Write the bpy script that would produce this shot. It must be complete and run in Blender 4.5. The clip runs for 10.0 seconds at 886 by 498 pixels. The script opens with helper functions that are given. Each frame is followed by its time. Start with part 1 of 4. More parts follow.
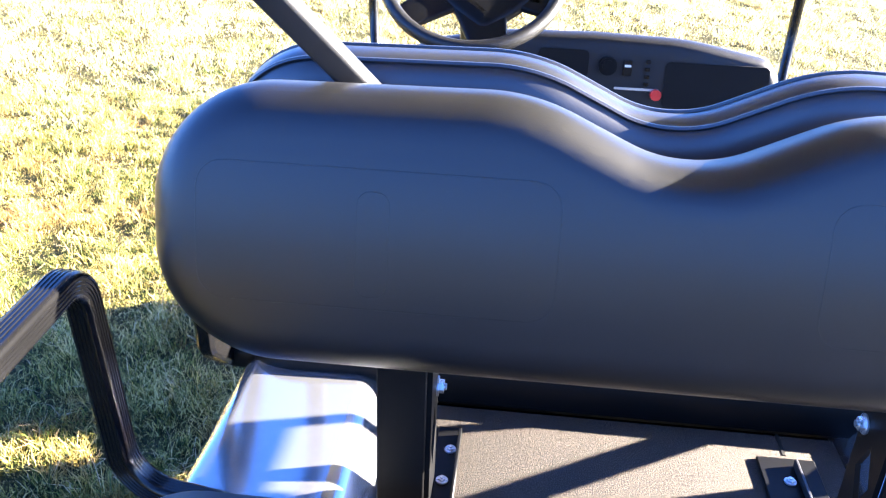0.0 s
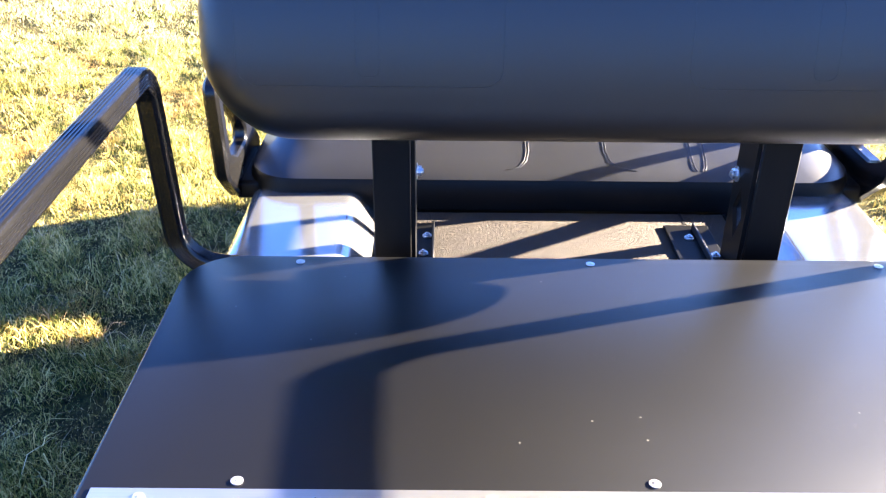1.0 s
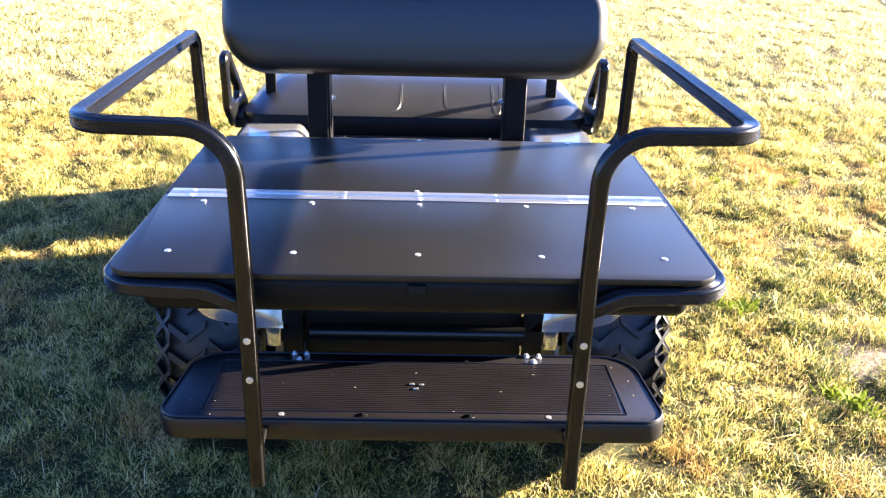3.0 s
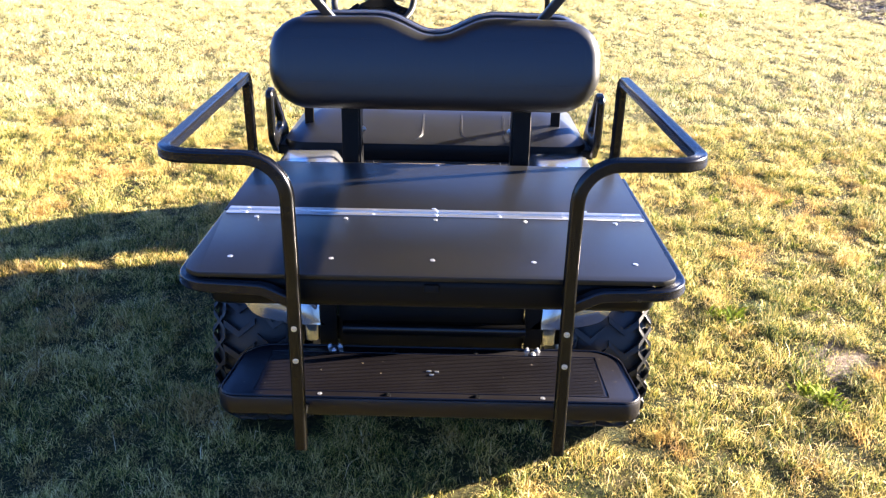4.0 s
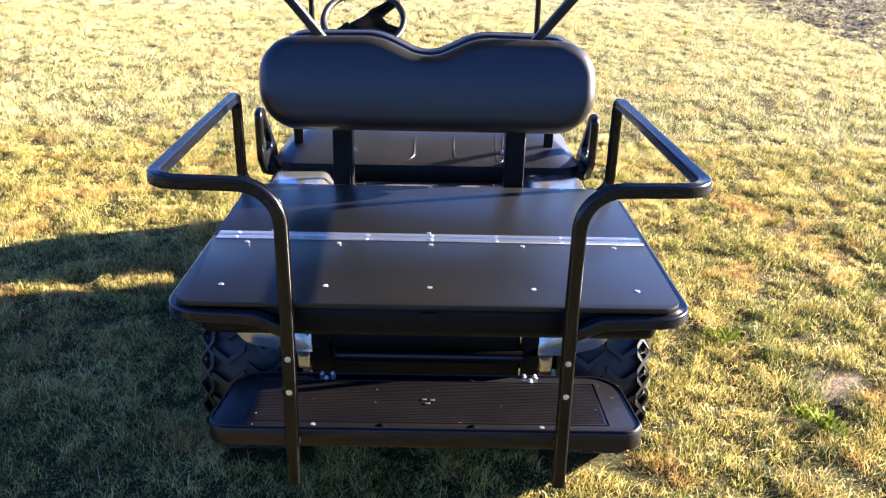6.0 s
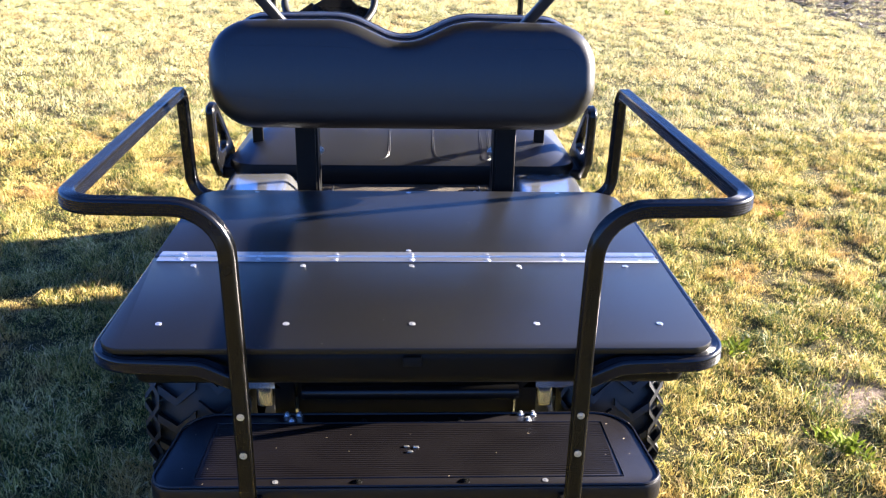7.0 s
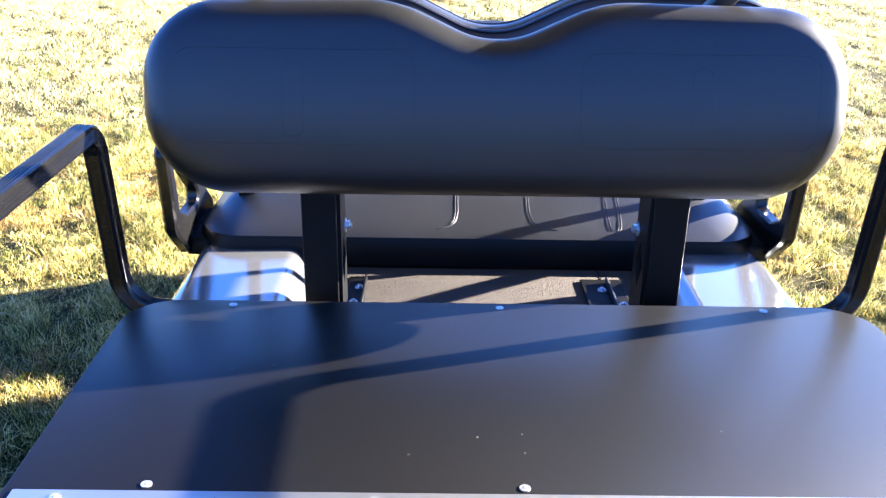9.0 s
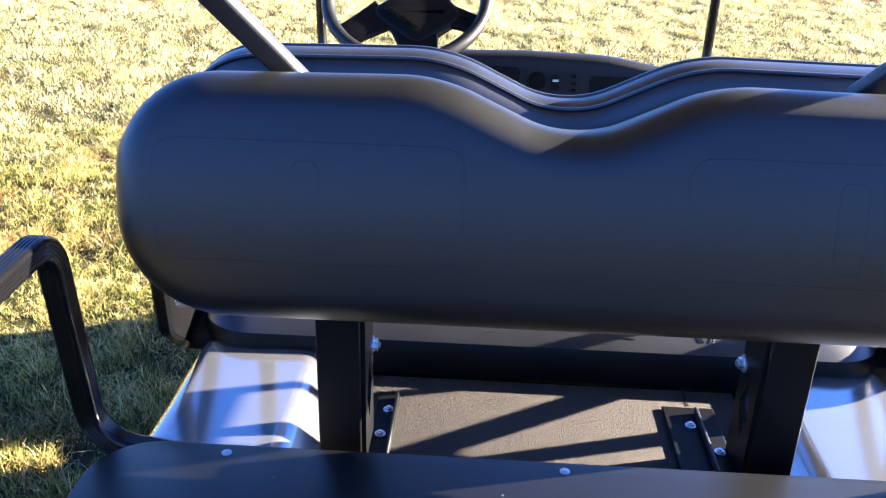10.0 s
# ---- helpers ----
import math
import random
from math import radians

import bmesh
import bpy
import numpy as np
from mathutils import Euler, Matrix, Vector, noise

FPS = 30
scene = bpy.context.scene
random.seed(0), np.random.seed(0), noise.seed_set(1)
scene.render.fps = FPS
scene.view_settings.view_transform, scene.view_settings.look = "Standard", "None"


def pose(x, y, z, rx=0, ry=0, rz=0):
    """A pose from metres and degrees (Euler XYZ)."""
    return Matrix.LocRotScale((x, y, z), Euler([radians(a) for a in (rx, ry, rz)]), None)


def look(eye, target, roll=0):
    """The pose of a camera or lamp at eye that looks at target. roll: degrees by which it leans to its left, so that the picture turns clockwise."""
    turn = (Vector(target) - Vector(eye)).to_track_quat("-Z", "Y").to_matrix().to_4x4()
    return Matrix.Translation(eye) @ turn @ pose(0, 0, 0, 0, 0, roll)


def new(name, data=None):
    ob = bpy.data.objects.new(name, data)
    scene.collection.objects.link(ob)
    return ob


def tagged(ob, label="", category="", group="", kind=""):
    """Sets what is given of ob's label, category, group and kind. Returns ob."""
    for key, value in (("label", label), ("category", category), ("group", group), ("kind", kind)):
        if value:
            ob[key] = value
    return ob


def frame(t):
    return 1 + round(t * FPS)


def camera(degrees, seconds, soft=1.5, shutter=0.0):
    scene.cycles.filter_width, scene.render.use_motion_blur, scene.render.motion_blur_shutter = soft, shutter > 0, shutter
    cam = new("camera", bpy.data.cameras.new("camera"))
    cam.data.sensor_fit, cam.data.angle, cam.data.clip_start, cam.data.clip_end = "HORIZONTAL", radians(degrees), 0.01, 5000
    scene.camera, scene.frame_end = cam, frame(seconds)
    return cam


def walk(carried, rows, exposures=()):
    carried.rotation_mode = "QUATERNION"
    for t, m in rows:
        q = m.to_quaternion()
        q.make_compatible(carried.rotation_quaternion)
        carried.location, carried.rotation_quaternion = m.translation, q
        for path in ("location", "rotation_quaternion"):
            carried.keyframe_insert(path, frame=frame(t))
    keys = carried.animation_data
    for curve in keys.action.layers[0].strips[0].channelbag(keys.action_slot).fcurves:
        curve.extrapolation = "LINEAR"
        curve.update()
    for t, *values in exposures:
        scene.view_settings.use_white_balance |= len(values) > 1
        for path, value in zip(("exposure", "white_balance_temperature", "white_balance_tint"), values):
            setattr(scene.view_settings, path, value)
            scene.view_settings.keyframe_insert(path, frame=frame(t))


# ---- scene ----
cam = camera(54.0, 10.0, 1.25)
PATH = [
    (0, (-0.183, 0.11, 1.45), (-0.331, 1.887, 0.545), 2.3),
    (0.2, (-0.186, 0.01, 1.436), (-0.285, 1.81, 0.57), 1.9),
    (0.5, (-0.211, -0.092, 1.398), (-0.244, 1.689, 0.489), 2.1),
    (1, (-0.215, -0.258, 1.381), (-0.208, 1.492, 0.414), 0.6),
    (1.5, (-0.118, -0.517, 1.36), (-0.169, 1.255, 0.433), 1.4),
    (2, (-0.046, -0.831, 1.38), (-0.01, 0.946, 0.461), 3.1),
    (2.5, (-0.026, -1.147, 1.416), (0.115, 0.657, 0.564), 4.0),
    (2.7, (-0.003, -1.29, 1.405), (0.097, 0.535, 0.592), 2.9),
    (3.8, (0.022, -1.799, 1.472), (0.019, 0.07, 0.758), 1.0),
    (4, (0.04, -1.828, 1.519), (0.023, 0.037, 0.794), 1.0),
    (4.5, (0.033, -1.865, 1.519), (0.04, 0.02, 0.85), 1.2),
    (5, (0.04, -1.847, 1.515), (0.039, 0.041, 0.855), 1.0),
    (5.5, (0.026, -1.828, 1.522), (0.03, 0.057, 0.855), 1.0),
    (5.7, (0.017, -1.818, 1.533), (0.026, 0.063, 0.854), 1.1),
    (6.8, (-0.006, -1.517, 1.494), (0.065, 0.348, 0.775), 1.2),
    (7, (-0.01, -1.437, 1.492), (0.073, 0.423, 0.762), 1.1),
    (7.5, (-0.05, -1.187, 1.459), (0.057, 0.666, 0.715), 1.6),
    (8, (-0.084, -0.899, 1.43), (0.017, 0.946, 0.664), 1.7),
    (8.5, (-0.071, -0.629, 1.403), (-0.017, 1.214, 0.629), 1.2),
    (9, (-0.106, -0.388, 1.375), (-0.086, 1.453, 0.595), 1.0),
    (9.5, (-0.116, -0.211, 1.357), (-0.15, 1.64, 0.6), 1.2),
    (10, (-0.12, -0.045, 1.432), (-0.2, 1.779, 0.617), 1.6),
]
EXPOSURE = [(0, 5.05, 5900, 12), (0.5, 4.9, 6150, 12), (1, 4.9, 6450, 12), (1.5, 4.75, 6400, 12), (2, 4.8, 6450, 12), (2.5, 4.65, 6450, 12), (4, 3.98, 6350, 12),
            (5.5, 3.7, 6350, 12), (7, 3.75, 6000, 12), (8, 4.0, 5750, 12), (8.5, 4.2, 5600, 12), (9, 4.4, 5700, 12), (9.5, 4.35, 5700, 12), (10, 4.1, 5950, 12)]
walk(cam, [(t, look(eye, target, roll)) for t, eye, target, roll in PATH], EXPOSURE)

# ---- light ----
SUN_EL, SUN_AZ = 16.9, 15.0            # degrees: above the deck, and ahead of the cart's own right
sun_dir = Vector((math.cos(radians(SUN_EL)) * math.cos(radians(SUN_AZ)), math.cos(radians(SUN_EL)) * math.sin(radians(SUN_AZ)), math.sin(radians(SUN_EL))))
sun = new("sun", bpy.data.lights.new("sun", "SUN"))
sun.data.energy, sun.data.angle, sun.data.color = 5.0, radians(0.55), (1.0, 0.86, 0.68)
sun.matrix_world = look(sun_dir * 50, (0, 0, 0))
world = bpy.data.worlds.new("sky")
scene.world = world
world.use_nodes = True
sky = world.node_tree.nodes.new("ShaderNodeTexSky")
sky.sky_type, sky.sun_disc = "NISHITA", False
sky.sun_elevation, sky.sun_rotation = radians(SUN_EL), radians(90 - SUN_AZ)
sky.air_density, sky.dust_density, sky.ozone_density = 1.0, 0.6, 3.0
clear = world.node_tree.nodes.new("ShaderNodeMix")      # a deep, clear evening blue
clear.data_type, clear.blend_type = "RGBA", "MULTIPLY"
clear.inputs[0].default_value, clear.inputs[7].default_value = 1.0, (0.46, 0.66, 1.22, 1)
world.node_tree.links.new(sky.outputs[0], clear.inputs[6])
world.node_tree.links.new(clear.outputs[2], world.node_tree.nodes["Background"].inputs[0])
world.node_tree.nodes["Background"].inputs[1].default_value = 0.035


# ---- materials ----
class Mat:
    """A small wrapper round a node material."""

    def __init__(self, name):
        self.m = bpy.data.materials.new(name)
        self.m.use_nodes = True
        self.t = self.m.node_tree
        self.b = self.t.nodes["Principled BSDF"]

    def node(self, kind, **inputs):
        n = self.t.nodes.new(kind)
        for k, v in inputs.items():
            n.inputs[k.replace("_", " ")].default_value = v
        return n

    def link(self, a, b):
        self.t.links.new(a, b)

    def noise(self, scale, detail=4.0, rough=0.55, stretch=(1, 1, 1)):
        tc = self.t.nodes.new("ShaderNodeTexCoord")
        mp = self.t.nodes.new("ShaderNodeMapping")
        mp.inputs["Scale"].default_value = stretch
        self.link(tc.outputs["Object"], mp.inputs["Vector"])
        n = self.node("ShaderNodeTexNoise", Scale=scale, Detail=detail, Roughness=rough)
        self.link(mp.outputs[0], n.inputs["Vector"])
        return n.outputs["Fac"]

    def ramp(self, fac, stops):
        r = self.t.nodes.new("ShaderNodeValToRGB")
        e = r.color_ramp.elements
        while len(e) < len(stops):
            e.new(0.5)
        for el, (p, c) in zip(e, stops):
            el.position, el.color = p, (*c, 1)
        self.link(fac, r.inputs["Fac"])
        return r.outputs["Color"]

    def mix(self, fac, a, b, mode="MIX"):
        n = self.t.nodes.new("ShaderNodeMix")
        n.data_type, n.blend_type = "RGBA", mode
        for sock, v in ((n.inputs[0], fac), (n.inputs[6], a), (n.inputs[7], b)):
            if isinstance(v, bpy.types.NodeSocket):
                self.link(v, sock)
            elif isinstance(v, tuple):
                sock.default_value = (*v, 1)
            else:
                sock.default_value = v
        return n.outputs[2]

    def span(self, fac, lo, hi):
        n = self.t.nodes.new("ShaderNodeMapRange")
        n.inputs["To Min"].default_value, n.inputs["To Max"].default_value = lo, hi
        self.link(fac, n.inputs["Value"])
        return n.outputs[0]

    def set(self, color=None, rough=None, metal=0.0, spec=0.5, coat=0.0):
        for key, v in (("Base Color", color), ("Roughness", rough), ("Metallic", metal), ("Specular IOR Level", spec), ("Coat Weight", coat)):
            if v is None:
                continue
            if isinstance(v, bpy.types.NodeSocket):
                self.link(v, self.b.inputs[key])
            else:
                self.b.inputs[key].default_value = (*v, 1) if isinstance(v, tuple) else v
        return self

    def bump(self, fac, strength, distance=0.002):
        n = self.node("ShaderNodeBump", Strength=strength, Distance=distance)
        self.link(fac, n.inputs["Height"])
        self.link(n.outputs[0], self.b.inputs["Normal"])
        return self


def plastic(name, low, high, rough, grain, bump, spec=0.5, wear=6.0, uneven=0.08):
    """Coloured plastic, vinyl or powder coat: two scales of tone, uneven gloss and a fine grain."""
    m = Mat(name)
    big = m.noise(wear, 5)
    fine = m.noise(grain, 3)
    tone = m.mix(m.span(big, 0.0, 1.0), low, high)
    m.set(m.mix(m.span(fine, 0.0, 0.35), tone, high), m.span(big, rough - uneven, rough + uneven), spec=spec)
    return m.bump(fine, bump, 0.0015)


DECK = plastic("textured_black_board", (0.0011, 0.0011, 0.0012), (0.0022, 0.0021, 0.0021), 0.4, 900, 0.05, 0.4, 4, 0.02)


def add_dust(m, density, size, tone):
    """Sparse pale specks of dust and grass seed on a board."""
    tc, cells = m.t.nodes.new("ShaderNodeTexCoord"), m.t.nodes.new("ShaderNodeTexVoronoi")
    cells.voronoi_dimensions = "2D"
    cells.inputs["Scale"].default_value = 38
    m.link(tc.outputs["Object"], cells.inputs["Vector"])
    tint = m.t.nodes.new("ShaderNodeSeparateColor")
    m.link(cells.outputs["Color"], tint.inputs[0])
    near, pick, both = (m.t.nodes.new("ShaderNodeMath") for _ in range(3))
    near.operation, pick.operation, both.operation = "LESS_THAN", "GREATER_THAN", "MULTIPLY"
    m.link(cells.outputs["Distance"], near.inputs[0])
    near.inputs[1].default_value = size
    m.link(tint.outputs[0], pick.inputs[0])
    pick.inputs[1].default_value = 1 - density
    m.link(near.outputs[0], both.inputs[0])
    m.link(pick.outputs[0], both.inputs[1])
    under = m.b.inputs["Base Color"].links[0].from_socket
    m.link(m.mix(both.outputs[0], under, tone), m.b.inputs["Base Color"])


add_dust(DECK, 0.022, 0.05, (0.08, 0.074, 0.064))
VINYL = plastic("black_vinyl", (0.003, 0.003, 0.0032), (0.0052, 0.0052, 0.0056), 0.4, 700, 0.07, 0.55, 5, 0.05)
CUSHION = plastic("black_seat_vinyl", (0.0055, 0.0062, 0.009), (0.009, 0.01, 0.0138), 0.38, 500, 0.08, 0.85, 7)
COAT = plastic("black_powder_coat", (0.002, 0.002, 0.0021), (0.004, 0.0038, 0.0038), 0.24, 400, 0.05, 0.32, 12)
SATIN = plastic("black_steel_plate", (0.002, 0.002, 0.002), (0.0035, 0.0035, 0.0035), 0.45, 300, 0.08, 0.13, 9)
WORN = plastic("dull_grey_steel", (0.011, 0.0115, 0.0125), (0.02, 0.021, 0.023), 0.42, 400, 0.06, 0.5, 12)
STEP = plastic("black_moulded_step", (0.0024, 0.0019, 0.0024), (0.0041, 0.0032, 0.004), 0.38, 700, 0.2, 0.3, 9)
add_dust(STEP, 0.05, 0.06, (0.2, 0.17, 0.12))
RUBBER = plastic("tyre_rubber", (0.004, 0.004, 0.0039), (0.011, 0.0105, 0.0095), 0.5, 250, 0.25, 0.35, 9)
DASH = plastic("dark_grey_dash", (0.004, 0.0042, 0.0046), (0.0075, 0.0077, 0.0083), 0.45, 800, 0.25, 0.35, 8)
# For plain black parts, and for the painted shade inside the dash pockets.
DARK = plastic("black_and_recess_shade", (0.0015, 0.0015, 0.0015), (0.003, 0.003, 0.003), 0.7, 300, 0.1, 0.2)
RED = plastic("red_plastic", (0.5, 0.02, 0.015), (0.62, 0.03, 0.02), 0.35, 300, 0.02)
WHITE = plastic("white_marking", (0.6, 0.6, 0.58), (0.75, 0.75, 0.72), 0.5, 300, 0.02)
ROOF = plastic("beige_roof_plastic", (0.5, 0.47, 0.4), (0.6, 0.57, 0.5), 0.5, 200, 0.1)


def silver_paint():
    """Metallic silver under a clear, glossy coat."""
    m = Mat("silver_body_paint")
    big, fleck = m.noise(3, 4), m.noise(1800, 2)
    col = m.mix(m.span(fleck, 0.0, 0.6), (0.35, 0.355, 0.36), (0.44, 0.445, 0.45))
    m.set(m.mix(m.span(big, 0.0, 0.3), col, (0.39, 0.395, 0.40)), m.span(big, 0.14, 0.18), metal=0.84, spec=0.5, coat=0.2)
    m.b.inputs["Coat Roughness"].default_value = 0.03
    return m


def bare_metal(name, col, rough):
    m = Mat(name)
    streak = m.noise(60, 5, 0.6, (0.06, 6, 6))
    m.set(m.mix(m.span(streak, 0.0, 0.7), col, tuple(c * 0.72 for c in col)), m.span(streak, rough - 0.08, rough + 0.12), metal=1.0)
    return m.bump(streak, 0.08, 0.0006)


SILVER = silver_paint()
ALUMINIUM = bare_metal("brushed_aluminium", (0.66, 0.66, 0.65), 0.36)
ZINC = bare_metal("zinc_screw", (0.66, 0.66, 0.67), 0.27)
ZINC.set(metal=0.85)


def mat_carpet():
    m = Mat("speckled_floor_mat")
    fleck, big = m.noise(650, 2, 0.75), m.noise(9, 4)
    col = m.ramp(fleck, [(0.38, (0.003, 0.0025, 0.002)), (0.5, (0.012, 0.0098, 0.0072)), (0.64, (0.1, 0.078, 0.057))])
    m.set(m.mix(m.span(big, 0.0, 0.25), col, (0.022, 0.0175, 0.0135)), 0.8, spec=0.3)
    return m.bump(fleck, 0.8, 0.003)


MAT = mat_carpet()


def lawn_soil():
    """Thatch and soil below the blades, with straw, moss and bare earth in patches."""
    m = Mat("lawn_thatch")
    big, mid, fine = m.noise(0.55, 5, 0.6), m.noise(5, 5, 0.65), m.noise(70, 5, 0.75)
    straw = m.ramp(fine, [(0.34, (0.014, 0.011, 0.004)), (0.54, (0.065, 0.053, 0.015)), (0.76, (0.25, 0.2, 0.065))])
    green = m.ramp(fine, [(0.34, (0.006, 0.009, 0.002)), (0.56, (0.028, 0.034, 0.008)), (0.76, (0.12, 0.12, 0.03))])
    col = m.mix(m.ramp(mid, [(0.4, (0, 0, 0)), (0.62, (1, 1, 1))]), straw, green)
    col = m.mix(m.ramp(big, [(0.45, (0, 0, 0)), (0.75, (0.6, 0.6, 0.6))]), col, straw)
    tc = m.t.nodes.new("ShaderNodeTexCoord")
    far = m.t.nodes.new("ShaderNodeVectorMath")
    far.operation = "DISTANCE"
    m.link(tc.outputs["Object"], far.inputs[0])
    far.inputs[1].default_value = (1.42, 0.95, 0.055)
    rag = m.t.nodes.new("ShaderNodeMath")
    rag.operation = "MULTIPLY_ADD"
    m.link(m.noise(14, 4), rag.inputs[0])
    rag.inputs[1].default_value = 0.3
    m.link(far.outputs["Value"], rag.inputs[2])
    earth = m.ramp(fine, [(0.3, (0.09, 0.065, 0.05)), (0.55, (0.2, 0.15, 0.115)), (0.75, (0.38, 0.3, 0.23))])
    col = m.mix(m.ramp(rag.outputs[0], [(0.22, (1, 1, 1)), (0.31, (0, 0, 0))]), col, earth)
    m.set(col, 0.9, spec=0.15)
    return m.bump(m.mix(0.5, mid, fine), 1.0, 0.05)


def blade_mat(name, stops, through_light, own=0.5, reach=(-0.75, 1.15), rust=0.0):
    """Grass: each blade takes its own tone, and some light passes through it."""
    m = Mat(name)
    geo = m.t.nodes.new("ShaderNodeNewGeometry")
    patch = m.mix(0.55, m.noise(2.0, 3, 0.6), m.noise(12.0, 3, 0.7))
    blend = m.t.nodes.new("ShaderNodeMath")
    blend.operation = "MULTIPLY_ADD"
    m.link(geo.outputs["Random Per Island"], blend.inputs[0])
    blend.inputs[1].default_value = own
    m.link(m.span(patch, *reach), blend.inputs[2])
    col = m.ramp(blend.outputs[0], stops)
    if rust:
        col = m.mix(m.ramp(m.noise(3.1, 4, 0.65), [(0.53, (0, 0, 0)), (0.69, (rust, rust, rust))]), col, (0.47, 0.275, 0.085))
    m.set(col, 0.55, spec=0.25)
    tr = m.t.nodes.new("ShaderNodeBsdfTranslucent")
    m.link(col, tr.inputs["Color"])
    mx = m.t.nodes.new("ShaderNodeMixShader")
    mx.inputs[0].default_value = through_light
    m.link(m.b.outputs[0], mx.inputs[1])
    m.link(tr.outputs[0], mx.inputs[2])
    m.link(mx.outputs[0], m.t.nodes["Material Output"].inputs["Surface"])
    return m


GRASS = blade_mat("grass_blades", [(0.0, (0.01, 0.022, 0.004)), (0.2, (0.05, 0.078, 0.013)), (0.42, (0.205, 0.205, 0.04)), (0.6, (0.45, 0.36, 0.088)), (0.95, (0.78, 0.6, 0.24))], 0.3, 0.95, (-0.95, 0.95), rust=0.9)
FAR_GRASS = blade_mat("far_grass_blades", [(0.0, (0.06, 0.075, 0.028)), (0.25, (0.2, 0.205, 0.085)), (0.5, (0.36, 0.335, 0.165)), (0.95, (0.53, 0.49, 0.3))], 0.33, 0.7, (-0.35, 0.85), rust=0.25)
TUFT = blade_mat("tuft_blades", [(0.0, (0.01, 0.025, 0.004)), (0.3, (0.04, 0.075, 0.011)), (0.6, (0.12, 0.15, 0.024)), (0.95, (0.3, 0.29, 0.06))], 0.3, 0.9, (-0.6, 0.7))
LEAF = blade_mat("weed_leaves", [(0.15, (0.016, 0.045, 0.005)), (0.5, (0.055, 0.1, 0.01)), (0.9, (0.17, 0.19, 0.02))], 0.3, 0.9)
STRAW = blade_mat("dry_straw", [(0.1, (0.3, 0.22, 0.11)), (0.5, (0.55, 0.43, 0.22)), (0.9, (0.75, 0.62, 0.36))], 0.2)
LEAF.set(rough=0.8, spec=0.08)
SOIL = lawn_soil()


# ---- mesh helpers ----
def finish(bm, name, mat, smooth=True):
    me = bpy.data.meshes.new(name)
    bmesh.ops.recalc_face_normals(bm, faces=bm.faces)
    bm.to_mesh(me)
    bm.free()
    me.materials.append(mat.m)
    if smooth:
        me.shade_smooth()
        me.set_sharp_from_angle(angle=radians(42))
    return me


def part(name, bm, mat, parent, label="", smooth=True):
    """One mesh object under a thing or a part; its mesh is in the world's own metres."""
    ob = new(name, finish(bm, name, mat, smooth))
    hang(ob, parent)
    return tagged(ob, label=label)


def hang(ob, parent):
    ob.parent = parent
    if parent.type == "EMPTY":
        ob.matrix_parent_inverse = Matrix.Translation(-parent.location)


def piece(name, me, m, parent, label=""):
    """One more object on a shared mesh, at the pose m."""
    ob = new(name, me)
    hang(ob, parent)
    ob.matrix_basis = m
    return tagged(ob, label=label)


def box(x0, x1, y0, y1, z0, z1, bevel=0.0, seg=2, bm=None):
    bm = bm or bmesh.new()
    c = bmesh.ops.create_cube(bm, size=1, matrix=Matrix.LocRotScale(((x0 + x1) / 2, (y0 + y1) / 2, (z0 + z1) / 2), None, (x1 - x0, y1 - y0, z1 - z0)))
    if bevel:
        es = {e for v in c["verts"] for e in v.link_edges}
        bmesh.ops.bevel(bm, geom=list(es), offset=bevel, segments=seg, profile=0.5, affect="EDGES")
    return bm


def rod(p0, p1, r, n=12, bm=None, r2=None):
    bm = bm or bmesh.new()
    p0, p1 = Vector(p0), Vector(p1)
    m = Matrix.Translation((p0 + p1) / 2) @ (p1 - p0).to_track_quat("Z", "Y").to_matrix().to_4x4()
    bmesh.ops.create_cone(bm, cap_ends=True, segments=n, radius1=r, radius2=r if r2 is None else r2, depth=(p1 - p0).length, matrix=m)
    return bm


def rounded(points, radii, seg=6):
    """A 2D or 3D line of points with its inner corners rounded."""
    pts = [Vector(p) for p in points]
    out = [pts[0]]
    for a, b, c, r in zip(pts, pts[1:], pts[2:], radii):
        u, v = (a - b).normalized(), (c - b).normalized()
        ang = u.angle(v)
        d = min(r / math.tan(ang / 2), (a - b).length * 0.95, (c - b).length * 0.95)
        rr = d * math.tan(ang / 2)
        centre = b + (u + v).normalized() * (rr / math.sin(ang / 2))
        s, e = b + u * d - centre, b + v * d - centre
        out += [centre + s.slerp(e, k / seg).normalized() * rr for k in range(seg + 1)]
    return out + [pts[-1]]


def rounded_loop(points, radii, seg=6):
    pts = list(points)
    n = len(pts)
    out = []
    for i in range(n):
        out += rounded([pts[i - 1], pts[i], pts[(i + 1) % n]], [radii[i]], seg)[1:-1]
    return out


def sweep(path, profile, closed=False, up=(0, 0, 1), bm=None):
    """Carries a closed 2D profile along a line of points."""
    bm = bm or bmesh.new()
    path = [Vector(p) for p in path]
    n = len(path)
    rings, side = [], None
    for i, p in enumerate(path):
        a = path[i - 1] if i or closed else p
        b = path[(i + 1) % n] if i < n - 1 or closed else p
        t = (b - a).normalized()
        if side is None:
            side = t.cross(Vector(up))
            if side.length < 1e-3:
                side = t.cross(Vector((1, 0, 0)))
        side = (side - t * side.dot(t)).normalized()
        top = side.cross(t)
        rings.append([bm.verts.new(p + side * x + top * y) for x, y in profile])
    k = len(profile)
    for i in range(n if closed else n - 1):
        r, s = rings[i], rings[(i + 1) % n]
        for j in range(k):
            bm.faces.new((r[j], r[(j + 1) % k], s[(j + 1) % k], s[j]))
    if not closed:
        bm.faces.new(rings[0][::-1])
        bm.faces.new(rings[-1])
    return bm


